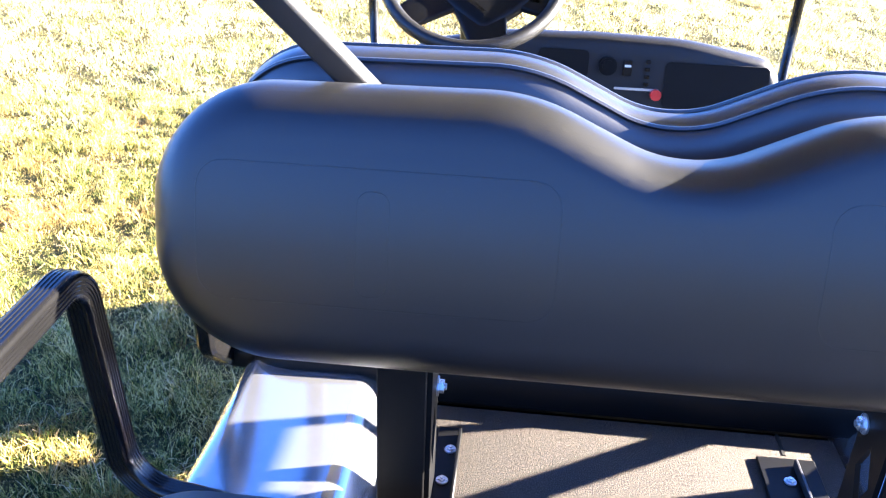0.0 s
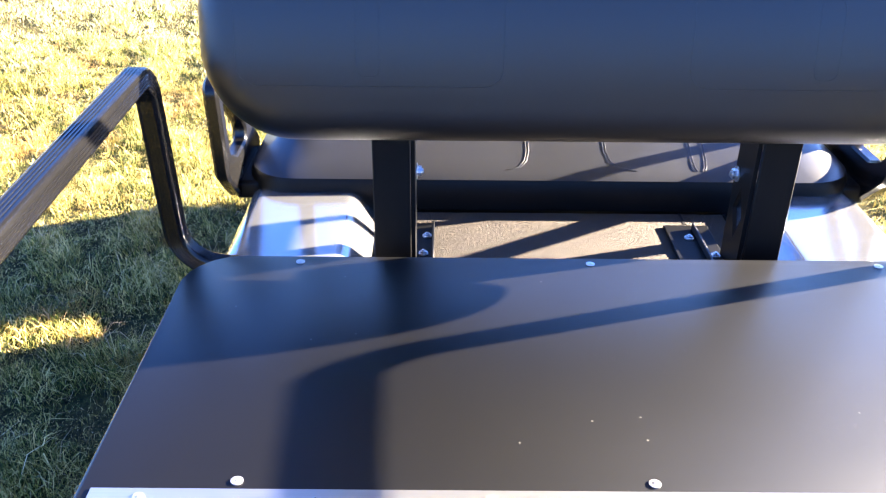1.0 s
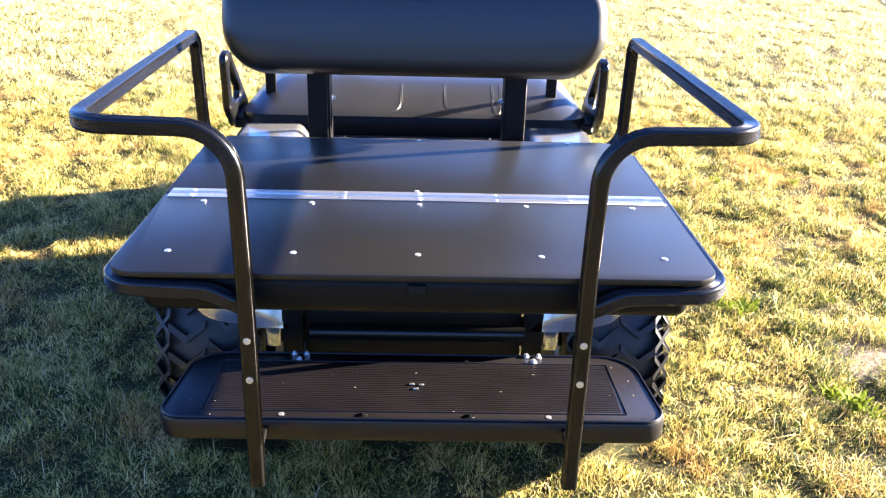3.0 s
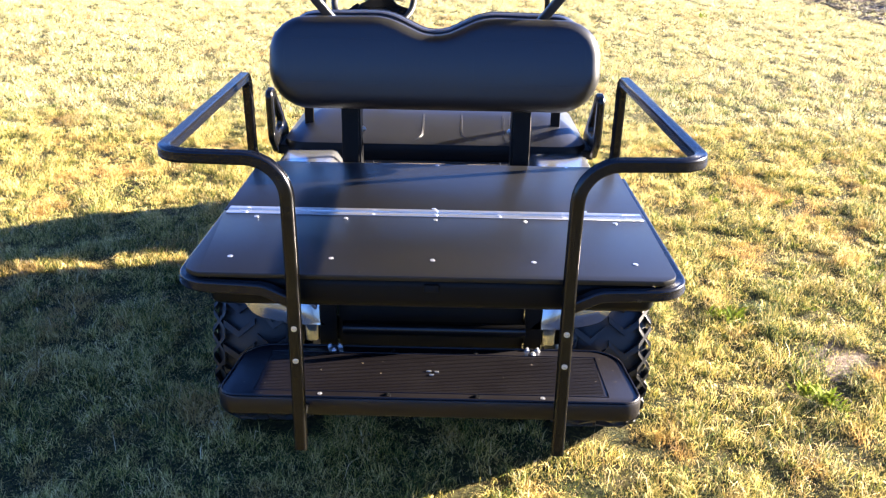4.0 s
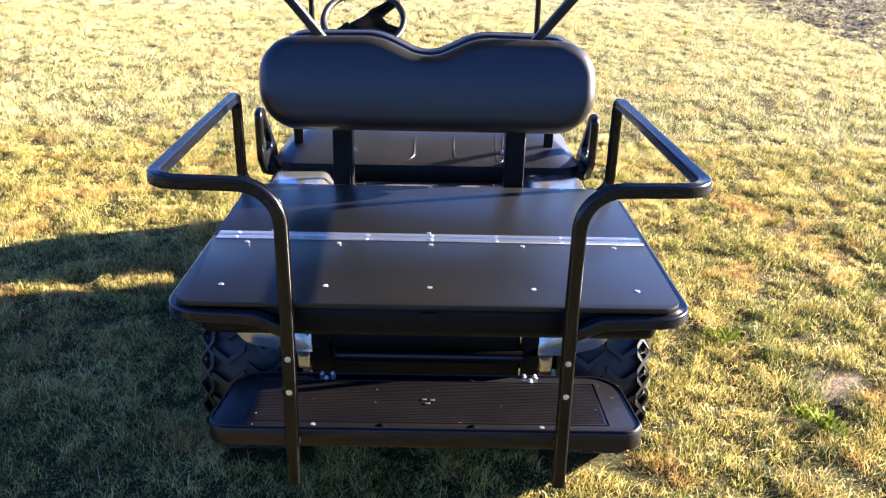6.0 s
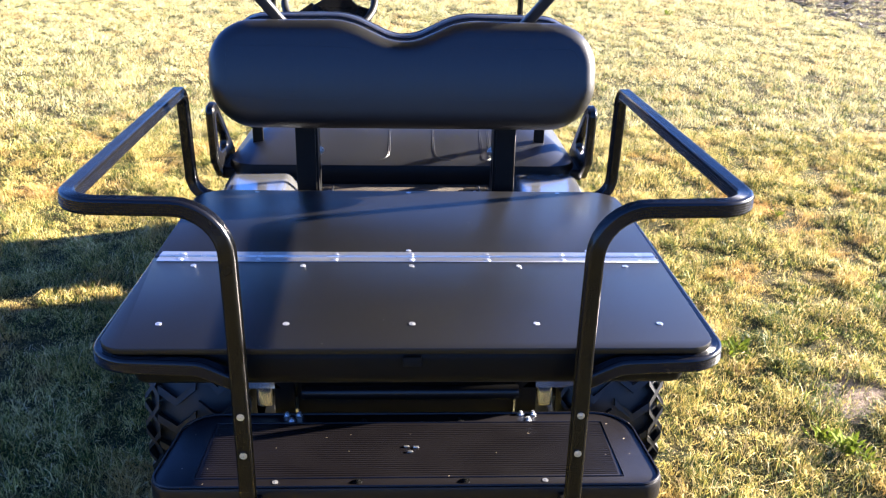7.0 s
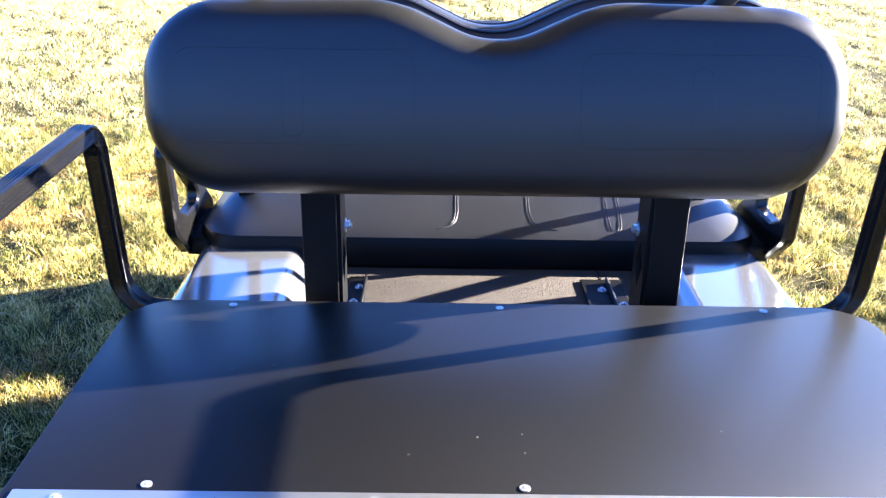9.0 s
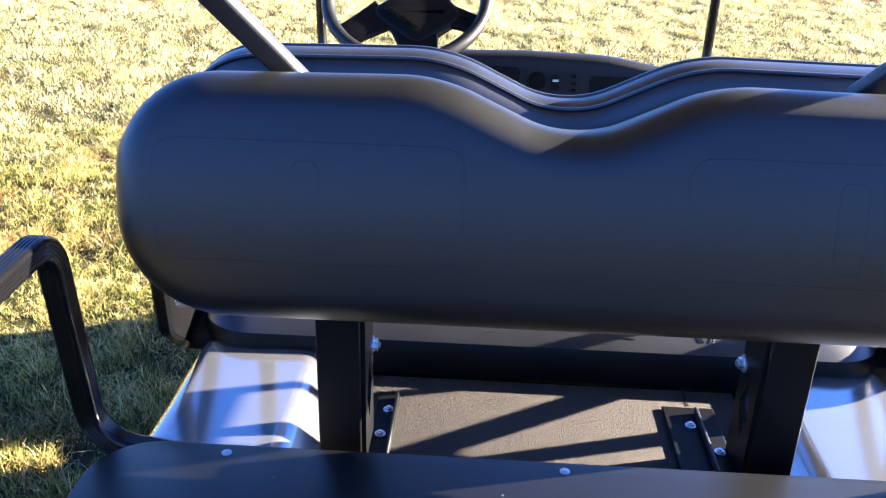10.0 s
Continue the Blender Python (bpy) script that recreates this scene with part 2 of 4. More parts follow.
def circle(r, n=10):
    return [(r * math.cos(2 * math.pi * k / n), r * math.sin(2 * math.pi * k / n)) for k in range(n)]


def ribbed(w, h, ribs=4, depth=0.0009):
    """The extrusion's section: a rounded bar with shallow grooves on its four faces."""
    r = 0.006
    corner = rounded_loop([Vector((-w, -h, 0)), Vector((w, -h, 0)), Vector((w, h, 0)), Vector((-w, h, 0))], [r] * 4, 3)
    out = []
    for i, p in enumerate(corner):
        q = corner[(i + 1) % len(corner)]
        out.append((p.x, p.y))
        if (q - p).length > 2 * r:
            d = q - p
            inn = Vector((-d.y, d.x, 0)).normalized() * depth
            for k in range(ribs):
                c = (k + 0.5) / ribs
                for f, s in ((c - 0.14, 0), (c - 0.09, 1), (c + 0.09, 1), (c + 0.14, 0)):
                    v = p + d * f + inn * s
                    out.append((v.x, v.y))
    return out


def slab(outline, z0, z1, bevel=0.0015, bm=None):
    """A board from a 2D outline, with eased edges."""
    bm = bm or bmesh.new()
    lo = [bm.verts.new((p[0], p[1], z0)) for p in outline]
    f = bm.faces.new(lo)
    up = bmesh.ops.extrude_face_region(bm, geom=[f])["geom"]
    bmesh.ops.translate(bm, verts=[v for v in up if isinstance(v, bmesh.types.BMVert)], vec=(0, 0, z1 - z0))
    if bevel:
        es = [e for e in bm.edges if abs(e.verts[0].co.z - e.verts[1].co.z) < 1e-6]
        bmesh.ops.bevel(bm, geom=es, offset=bevel, segments=2, profile=0.5, affect="EDGES")
    return bm


def inset_loop(loop, d):
    """The 2D loop moved inwards by d (it runs anticlockwise)."""
    n, out = len(loop), []
    for i in range(n):
        t = (loop[(i + 1) % n] - loop[i - 1]).normalized()
        out.append(loop[i] + Vector((-t.y, t.x)) * d)
    return out


def pillow(outline, thick, edge, bulge, place, bm=None, steps=None, flat=0.02):
    """A padded panel: the 2D outline with fully rounded rims and slightly bulging faces. place turns (u, v, depth) into a point."""
    bm = bm or bmesh.new()
    if steps is None:
        steps = [(edge * (1 - math.sin(math.pi * k / 8)), -math.cos(math.pi * k / 8) * (thick / 2 - bulge)) for k in range(9)]
        face = [(0.35 * flat, 0.6), (0.7 * flat, 0.2), (flat, 0.0), (1.12 * flat, 0.0)]
        steps = [(edge + f, -thick / 2 + bulge * b) for f, b in reversed(face)] + steps + [(edge + f, thick / 2 - bulge * b) for f, b in face]
    rings = [[bm.verts.new(place(p.x, p.y, d)) for p in inset_loop(outline, i)] for i, d in steps]
    n = len(outline)
    for r, s in zip(rings, rings[1:]):
        for j in range(n):
            bm.faces.new((r[j], r[(j + 1) % n], s[(j + 1) % n], s[j]))
    bm.faces.new(rings[0])
    bm.faces.new(rings[-1][::-1])
    return bm


def cushion_steps(reach, thick, p=2.7, n=12):
    """Rings of one smooth rounded rim that runs out into a flat face."""
    half = [(reach * (k / n) ** 2, thick / 2 * (1 - (1 - (k / n) ** 2) ** p) ** (1 / p)) for k in range(n + 1)] + [(reach * 1.04, thick / 2)]
    return [(i, -d) for i, d in reversed(half)] + half[1:]


def spun(profile, n, centre, bm=None):
    """A solid of revolution about an axle along x: profile of (x, radius)."""
    bm = bm or bmesh.new()
    c = Vector(centre)
    rings = []
    for k in range(n):
        a = 2 * math.pi * k / n
        rings.append([bm.verts.new(c + Vector((x, r * math.cos(a), r * math.sin(a)))) for x, r in profile])
    for k in range(n):
        r, s = rings[k], rings[(k + 1) % n]
        for j in range(len(profile) - 1):
            bm.faces.new((r[j], r[j + 1], s[j + 1], s[j]))
    return bm


def screw_mesh(name, r, h, slots=True):
    """A pan-head screw on a washer, standing on z = 0."""
    bm = bmesh.new()
    rod((0, 0, 0), (0, 0, 0.0012), r * 1.3, 14, bm)
    rod((0, 0, 0.001), (0, 0, h), r, 12, bm, r * 0.72)
    if slots:
        for w, d in ((r * 0.9, r * 0.16), (r * 0.16, r * 0.9)):
            box(-w / 2, w / 2, -d / 2, d / 2, h - 0.0004, h + 0.0005, 0, bm=bm)
    return finish(bm, name, ZINC)


def bolt_mesh(name, r, h, mat):
    bm = bmesh.new()
    rod((0, 0, 0), (0, 0, 0.002), r * 1.5, 16, bm)
    rod((0, 0, 0.002), (0, 0, h), r, 6, bm)
    rod((0, 0, h), (0, 0, h * 1.35), r * 0.5, 10, bm)
    return finish(bm, name, mat)


# ---- the ground ----
def ground_z(x, y):
    """A lawn that rises gently ahead of the cart, with soft bumps."""
    z = 0.005 + 0.08 * y - 0.055 * max(0.0, 1.43 - y)
    if y > 14:
        z = 0.005 + 0.08 * 14 + 0.03 * (y - 14)
    if y < -6:
        z = 0.005 - 0.08 * 6 - 0.055 * 7.43
    return z + 0.018 * noise.noise(Vector((x * 0.9, y * 0.9, 3.0))) + 0.03 * noise.noise(Vector((x * 0.25, y * 0.25, 7.0)))


def lawn():
    def steps(lo, hi, fine_lo, fine_hi, d):
        out, v = [], fine_lo
        while v <= fine_hi:
            out.append(v)
            v += d
        g, v = d, fine_hi
        while v < hi:
            g *= 1.35
            v += g
            out.append(v)
        g, v = d, fine_lo
        while v > lo:
            g *= 1.35
            v -= g
            out.insert(0, v)
        return out

    xs, ys = steps(-900, 900, -5, 7, 0.14), steps(-900, 900, -3, 14, 0.14)
    verts = [(x, y, ground_z(x, y)) for y in ys for x in xs]
    w = len(xs)
    faces = [(j * w + i, j * w + i + 1, (j + 1) * w + i + 1, (j + 1) * w + i) for j in range(len(ys) - 1) for i in range(w - 1)]
    me = bpy.data.meshes.new("ground")
    me.from_pydata(verts, [], faces)
    me.materials.append(SOIL.m)
    me.shade_smooth()
    return tagged(new("ground", me), "sunlit lawn of dry yellow and green grass rising gently", "ground", kind="structure")


lawn()
CART_Y = 1.3
cart = new("golf_cart")
cart.location = (0, CART_Y, ground_z(0, CART_Y))
tagged(cart, "black and silver golf cart with folded rear seat deck", "golf cart")

# ---- rear deck ----
DZ = 0.78                               # height of the deck boards' top
screw, small_screw = screw_mesh("screw", 0.0047, 0.0013), screw_mesh("hinge_screw", 0.0044, 0.0013)
rear_board = part("rear_board", slab([p.to_2d() for p in rounded_loop([Vector((-0.546, -0.095, 0)), Vector((0.539, -0.095, 0)), Vector((0.545, 0.322, 0)), Vector((-0.554, 0.322, 0))], [0.05, 0.05, 0.002, 0.002], 8)], DZ - 0.012, DZ), DECK, cart, "textured black deck board with rounded corners and a row of screws")
front_board = part("front_board", slab([p.to_2d() for p in rounded_loop([Vector((-0.555, 0.329, 0)), Vector((0.546, 0.329, 0)), Vector((0.55, 0.806, 0)), Vector((-0.562, 0.806, 0))], [0.002, 0.002, 0.075, 0.075], 8)], DZ - 0.012, DZ), DECK, cart, "textured black deck board hinged to the rear one")
for k in range(5):
    for y in (0.0, 0.277):
        piece("screw", screw, pose(-0.46 + 0.23 * k, y, DZ, 2, -3, 40 * k + 15), rear_board)
for x in (-0.408, -0.006, 0.395):
    for y in (0.365, 0.789):
        piece("screw", screw, pose(x, y, DZ, -2, 2, 70 * x + 30), front_board)

hinge = part("hinge", box(-0.544, 0.538, 0.2985, 0.3225, DZ, DZ + 0.002, 0.0005, 1), ALUMINIUM, cart, "long brushed aluminium piano hinge")
part("hinge_leaf", box(-0.544, 0.538, 0.3285, 0.3535, DZ, DZ + 0.002, 0.0005, 1), ALUMINIUM, hinge)
bm = rod((0.0006, 0, 0), (0.0294, 0, 0), 0.0033, 10)
knuckle = finish(bm, "knuckle", ALUMINIUM)
for k in range(36):
    piece("knuckle", knuckle, pose(-0.543 + 0.03 * k, 0.3255, DZ + 0.003), hinge)
for k in range(7):
    for y in (0.3105, 0.341):
        piece("screw", small_screw, pose(-0.495 + 0.165 * k, y, DZ + 0.002, 0, 0, 50 * k), hinge)

# The rear seat's own cushion, turned face down below the boards.
pan = part("turned_seat_cushion", box(-0.5, 0.5, -0.066, 0.46, 0.685, 0.767, 0.026, 4), SATIN, cart, "black vinyl seat cushion turned face down")
part("latch", box(-0.017, 0.017, -0.0765, -0.068, 0.732, 0.752, 0.003), DARK, pan)
part("deck_frame", box(-0.48, 0.48, 0.47, 0.79, 0.735, 0.767, 0.006), SATIN, cart)

# Grab rails and the lower bars, of ribbed extrusion.
RIB = ribbed(0.0142, 0.0142)
for s in (-1, 1):
    out, out_far, high = (0.559, 0.546, 1.056) if s > 0 else (0.562, 0.585, 1.05)
    line = rounded([(s * 0.297, -0.116, 0.352), (s * 0.298, -0.116, 0.80), (s * 0.302, -0.116, 1.043), (s * out, -0.112, 1.046), (s * out_far, 0.792, high),
                    (s * (out_far + 0.002), 0.828, 0.757), (s * 0.44, 0.80, 0.757)], [0.2, 0.085, 0.06, 0.042, 0.055], 8)
    rail = part("grab_rail", sweep(line, RIB, up=(0, 1, 0)), COAT, cart, "black ribbed tube grab rail bent round the deck")
    low = rounded([(s * 0.300, -0.094, 0.712), (s * 0.37, -0.092, 0.744), (s * 0.552, -0.09, 0.7505), (s * 0.557, 0.74, 0.7505)], [0.06, 0.062], 8)
    part("lower_bar", sweep(low, RIB, up=(0, 0, 1)), COAT, cart, "black ribbed bumper bar round the deck edge")
    for z in (0.586, 0.665):
        piece("bolt", screw_mesh("bolt_head", 0.0052, 0.0016), pose(s * 0.297, -0.1305, z, 90, 0, 0), rail)
    part("upright_bracket", box(s * 0.307 - 0.006, s * 0.307 + 0.006, -0.101, 0.032, 0.372, 0.386, 0.002), SATIN, cart)

# ---- step ----
SZ = 0.40
outline = [p.to_2d() for p in rounded_loop([Vector((-0.538, 0.024, 0)), Vector((0.528, 0.024, 0)), Vector((0.503, 0.305, 0)), Vector((-0.508, 0.305, 0))], [0.05, 0.05, 0.085, 0.085], 8)]
foot = part("rear_step", slab(outline, SZ - 0.051, SZ, 0.008), STEP, cart, "black moulded plastic foot step with a ribbed tread")
bm = bmesh.new()
for k in range(26):
    y = 0.066 + k * 0.0074
    box(-0.432, 0.432, y, y + 0.0052, SZ - 0.001, SZ + 0.0008, 0, bm=bm)
part("tread", bm, STEP, foot)
edge = [Vector((x, y, SZ + 0.0006)) for x, y in ((-0.442, 0.058), (0.442, 0.058), (0.436, 0.262), (-0.436, 0.262))]
part("tread_border", sweep(edge, circle(0.0016, 6), closed=True), STEP, foot)
rim = [Vector((p.x, p.y, SZ + 0.001)) for p in inset_loop([Vector(p) for p in outline], 0.006)]
part("lip", sweep(rim, circle(0.003, 6), closed=True), STEP, foot)
rivet, chrome_bolt = bolt_mesh("rivet", 0.006, 0.004, SATIN), bolt_mesh("chrome_bolt", 0.0055, 0.006, ZINC)
for x in (-0.276, 0.276):
    piece("screw", screw, pose(x, 0.045, SZ, 0, 0, 20), foot)
for x in (-0.108, 0.112):
    piece("rivet", rivet, pose(x, 0.045, SZ), foot)
    piece("rivet", rivet, pose(x, 0.275, SZ), foot)
for s in (-1, 1):
    for dx, dy in ((0, -0.012), (-0.014, 0.012), (0.014, 0.012)):
        piece("chrome_bolt", chrome_bolt, pose(s * 0.27 + dx, 0.285 + dy, SZ, 0, 0, 17 * dx), foot)
    part("step_bracket", box(s * 0.287 - 0.011 - 0.024, s * 0.287 - 0.011 + 0.024, 0.362, 0.374, 0.335, 0.60, 0.002), SATIN, cart)
badge = bmesh.new()
for k in range(3):
    a = 2 * math.pi * k / 3 + 0.4
    box(-0.006 + 0.012 * math.cos(a), 0.006 + 0.012 * math.cos(a), 0.155 + 0.012 * math.sin(a), 0.161 + 0.012 * math.sin(a), SZ + 0.0015, SZ + 0.004, 0.001, bm=badge)
part("badge", badge, ALUMINIUM, foot, "small worn metal badge")

# ---- wheels ----
def wheel(s, y, r=0.30, w=0.24):
    cx, cz = s * (0.612 - w / 2) - 0.008, ground_z(s * 0.47, y) + r - 0.012
    h = w / 2
    prof = [(-h * 0.82, 0.125), (-h * 0.95, 0.16), (-h, 0.21), (-h * 0.96, r - 0.035), (-h * 0.82, r - 0.018), (0, r - 0.012), (h * 0.82, r - 0.018), (h * 0.96, r - 0.035), (h, 0.21), (h * 0.95, 0.16), (h * 0.82, 0.125)]
    tyre = part("wheel", spun(prof, 56, (cx, y, cz)), RUBBER, cart, "black off-road tyre with deep chevron lugs")
    bm = bmesh.new()
    n = 28
    for k in range(n):
        a = 2 * math.pi * k / n
        for side in (-1, 1):
            for (x0, a0, x1, a1, wd) in ((0.03, 0.0, 0.4, 0.12, 0.011), (0.4, 0.12, 0.76, 0.02, 0.012)):
                off = 0.14 if side > 0 else 0.0
                v = []
                for (x, aa) in ((x0, a0), (x1, a1)):
                    for e in (-1, 1):
                        for rr in (r - 0.025, r):
                            ang = a + off + aa + e * wd / r * 0.8
                            v.append(bm.verts.new((cx + side * x * h, y + rr * math.cos(ang), cz + rr * math.sin(ang))))
                for q in ((0, 1, 3, 2), (4, 6, 7, 5), (0, 4, 5, 1), (2, 3, 7, 6), (1, 5, 7, 3), (0, 2, 6, 4)):
                    bm.faces.new([v[i] for i in q])
        for side in (-1, 1):                       # crossed lugs on the shoulders
            for lay in (-1, 1):
                v = []
                for x, e0 in ((0.72, -lay), (1.03, lay)):
                    for e in (-1, 1):
                        for rr in (r - 0.03, r + 0.003):
                            ang = a + (0.07 if side > 0 else 0.0) + e0 * 0.085 + e * 0.024
                            v.append(bm.verts.new((cx + side * x * h, y + (rr - (0.016 if x > 1 else 0)) * math.cos(ang), cz + (rr - (0.016 if x > 1 else 0)) * math.sin(ang))))
                for q in ((0, 1, 3, 2), (4, 6, 7, 5), (0, 4, 5, 1), (2, 3, 7, 6), (1, 5, 7, 3), (0, 2, 6, 4)):
                    bm.faces.new([v[i] for i in q])
    part("tread_lug", bm, RUBBER, tyre, smooth=False)
    rimp = [(-h * 0.8, 0.13), (-h * 0.7, 0.115), (h * 0.2 * s, 0.1), (h * 0.3 * s, 0.04), (h * 0.5 * s, 0.03), (h * 0.5 * s, 0.001)]
    part("rim", spun(rimp, 32, (cx, y, cz)), ALUMINIUM, tyre, "silver metal rim")


for s in (-1, 1):
    wheel(s, 0.635, 0.305)
    wheel(s, 2.03, 0.23)

# ---- body ----
def fender(s):
    """The silver rear fender: flat top below the deck, rounded outwards, with the wheel arch cut from below."""
    bm = bmesh.new()
    ys = [0.31, 0.3115, 0.315, 0.322, 0.332, 0.345, 0.36, 0.375, 0.44, 0.50, 0.56, 0.63, 0.70, 0.76, 0.82, 0.88, 0.92, 0.96, 1.06, 1.095, 1.11]
    rings = []
    for y in ys:
        arch = 0.305 + math.sqrt(max(0.0, 0.335 ** 2 - (0.42 + (y - 0.31) * 0.8625 - 0.65) ** 2))
        k = min(1.0, (y - 0.30) / 0.05)
        top = 0.746 - 0.025 * (1 - k)
        out = 0.522 - 0.008 * (1 - k)
        low_in, low_out = (arch, arch + 0.01) if 0.318 < y < 0.93 else (0.432, 0.492)
        sec = rounded([(0.285, 0.0, low_in), (0.292, 0.0, top - 0.052), (0.34, 0.0, top), (out, 0.0, top - 0.003), (out + 0.03, 0.0, min(top - 0.05, low_out + 0.05)), (out, 0.0, low_out + 0.02), (0.49, 0.0, low_in * 0.55 + low_out * 0.45), (0.385, 0.0, low_in)], [0.02, 0.035, 0.03, 0.03, 0.03, 0.06], 7)
        back = max(0.0, 1 - (y - 0.31) / 0.4)         # the rear end leans ahead towards its top
        near = min(1.0, 0.84 + 0.16 * math.sqrt(max(0.0, y - 0.31) / 0.05))
        sec = [Vector((0.43 + (p.x - 0.43) * (near if p.z > 0.61 else 1.0), 0, 0.61 + (p.z - 0.61) * (near if p.z > 0.61 else 1.0))) for p in sec]
        on_skin = lambda p: (s * p.x - 0.019, 0.42 + (y - 0.31) * 0.8625 + (0.6 * back * (p.z - 0.58) if p.z > 0.58 else -0.058 * min(1.0, (0.58 - p.z) / 0.07)), p.z)
        if not rings:                                 # the closed rear end follows the same lean
            for f in (0.3, 0.6, 0.8, 0.93):
                rings.append([bm.verts.new(on_skin(Vector((0.43 + (p.x - 0.43) * f, 0, 0.57 + (p.z - 0.57) * f)))) for p in sec])
        rings.append([bm.verts.new(on_skin(p)) for p in sec])
    n = len(rings[0])
    for r, q in zip(rings, rings[1:]):
        for j in range(n):
            bm.faces.new((r[j], r[(j + 1) % n], q[(j + 1) % n], q[j]))
    bm.faces.new(rings[0])
    bm.faces.new(rings[-1])
    fen = part("rear_fender", bm, SILVER, cart, "glossy silver rear fender")
    part("tab", box(s * 0.335 - 0.012 - 0.018, s * 0.335 - 0.012 + 0.018, 0.37, 0.385, 0.375, 0.56, 0.006), SILVER, fen)
    part("seat_pod", box(s * 0.44 - 0.017 - 0.085, s * 0.44 - 0.017 + 0.085, 1.085, 1.68, 0.40, 0.716, 0.035, 5), SILVER, cart, "silver body side below the bench")


for s in (-1, 1):
    fender(s)
part("mat_slit", box(0.1935, 0.1975, 1.04, 1.083, 0.712, 0.7148), DARK, cart)
part("bag_well", box(-0.31, 0.275, 0.41, 1.10, 0.50, 0.688, 0.01), SATIN, cart)
part("floor_mat", box(-0.303, 0.27, 0.40, 1.082, 0.689, 0.714, 0.003), MAT, cart, "speckled tan carpet mat in the bag well")
for s in (-1, 1):
    part("chassis_rail", box(s * 0.22 - 0.03, s * 0.22 + 0.03, 0.42, 1.66, 0.36, 0.44, 0.006), SATIN, cart)
part("rear_axle", rod((-0.46, 0.635, 0.29), (0.46, 0.635, 0.29), 0.04, 16), SATIN, cart)
part("cross_tube", rod((-0.25, 0.325, 0.445), (0.25, 0.325, 0.445), 0.02, 14), COAT, cart)
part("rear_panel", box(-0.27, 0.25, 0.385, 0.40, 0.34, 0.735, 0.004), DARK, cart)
for s in (-1, 1):
    part("side_skirt", box(s * 0.5 - 0.05, s * 0.5 + 0.05, 1.13, 1.66, 0.26, 0.40, 0.02, 3), SILVER, cart, "silver lower side panel")
    part("sill", box(s * 0.5 - 0.045, s * 0.5 + 0.045, 1.66, 2.0, 0.25, 0.31, 0.012, 3), SATIN, cart)

# ---- seat posts ----
def holed_plate(x0, x1, y0, y1, z0, z1, cy, cz, hy, hz):
    """An upright plate with a diamond-shaped hole."""
    bm = bmesh.new()
    outer, inner = [(y0, z0), (y1, z0), (y1, z1), (y0, z1)], [(cy, cz - hz), (cy + hy, cz), (cy, cz + hz), (cy - hy, cz)]
    v = [[[bm.verts.new((x, y, z)) for y, z in ring] for ring in (outer, inner)] for x in (x0, x1)]
    for k in range(4):
        n = (k + 1) % 4
        for a in (0, 1):
            o, i = v[a]
            bm.faces.new((o[k], o[n], i[k]))
            bm.faces.new((o[n], i[n], i[k]))
        for ring in (0, 1):
            bm.faces.new((v[0][ring][k], v[0][ring][n], v[1][ring][n], v[1][ring][k]))
    return bm


for s in (-1, 1):
    x0 = s * 0.2705 - 0.013
    plate = part("seat_post", box(x0 - 0.0268, x0 + 0.0268, 0.858, 0.864, 0.64, 0.99, 0.0015, 1), SATIN, cart, "black flat steel seat support")
    xf = s * 0.241 - 0.013
    part("flange", holed_plate(xf - 0.003, xf + 0.003, 0.864, 0.935, 0.693, 0.98, 0.898, 0.808, 0.021, 0.042), SATIN, plate, smooth=False)
    reach, lip = (0.072, 0.027) if s > 0 else (0.03, 0.028)
    part("foot_bracket", box(min(xf - s * reach, xf + s * 0.002), max(xf - s * reach, xf + s * 0.002), 0.87, 1.03, 0.7145, 0.719, 0.0015, 1), SATIN, plate)
    part("bracket_edge", box(xf - s * lip - 0.002, xf - s * lip + 0.002, 0.87, 1.015, 0.719, 0.731, 0.001, 1), WORN if s > 0 else SATIN, plate, "worn bare edge of the bracket")
    piece("bolt", bolt_mesh("flange_bolt", 0.008, 0.008, ZINC), pose(xf - s * 0.003, 0.925, 0.859, 0, -90 * s, 0), plate)
    for y, e in ((0.925, 0.013), (0.983, 0.04 if s > 0 else 0.018)):
        piece("bolt", bolt_mesh("foot_bolt", 0.005, 0.005, ZINC), pose(xf - s * e, y, 0.719), plate)


# ---- backrests and bench ----
def back_outline(w, z0, z1, notch_w0, notch_w1, depth, r_low, r_top):
    half = rounded([(0.0, z1 - depth, 0), (notch_w0, z1 - depth, 0), (notch_w1, z1, 0), (w, z1 - 0.006, 0), (w, z0, 0), (0.0, z0, 0)], [0.13, 0.2, r_top, r_low], 16)
    right = [Vector((p.x, p.y)) for p in half]
    left = [Vector((-p.x, p.y)) for p in reversed(half[1:-1])]
    return (right + left)[::-1]


def dense(loop, d):
    out = []
    for i, p in enumerate(loop):
        q = loop[(i + 1) % len(loop)]
        n = max(1, int((q - p).length / d))
        out += [p.lerp(q, k / n) for k in range(n)]
    return out


def lean(y0, z0, tilt, shift=0.0, lift=0.0):
    """Places (across, up, depth) on a plane through (y0, z0) that leans ahead by tilt degrees."""
    c, sn = math.cos(radians(tilt)), math.sin(radians(tilt))

    def at(u, v, d):
        h = v - z0
        return Vector((u + shift, y0 + h * sn + d * c, z0 + lift + h * c - d * sn))
    return at


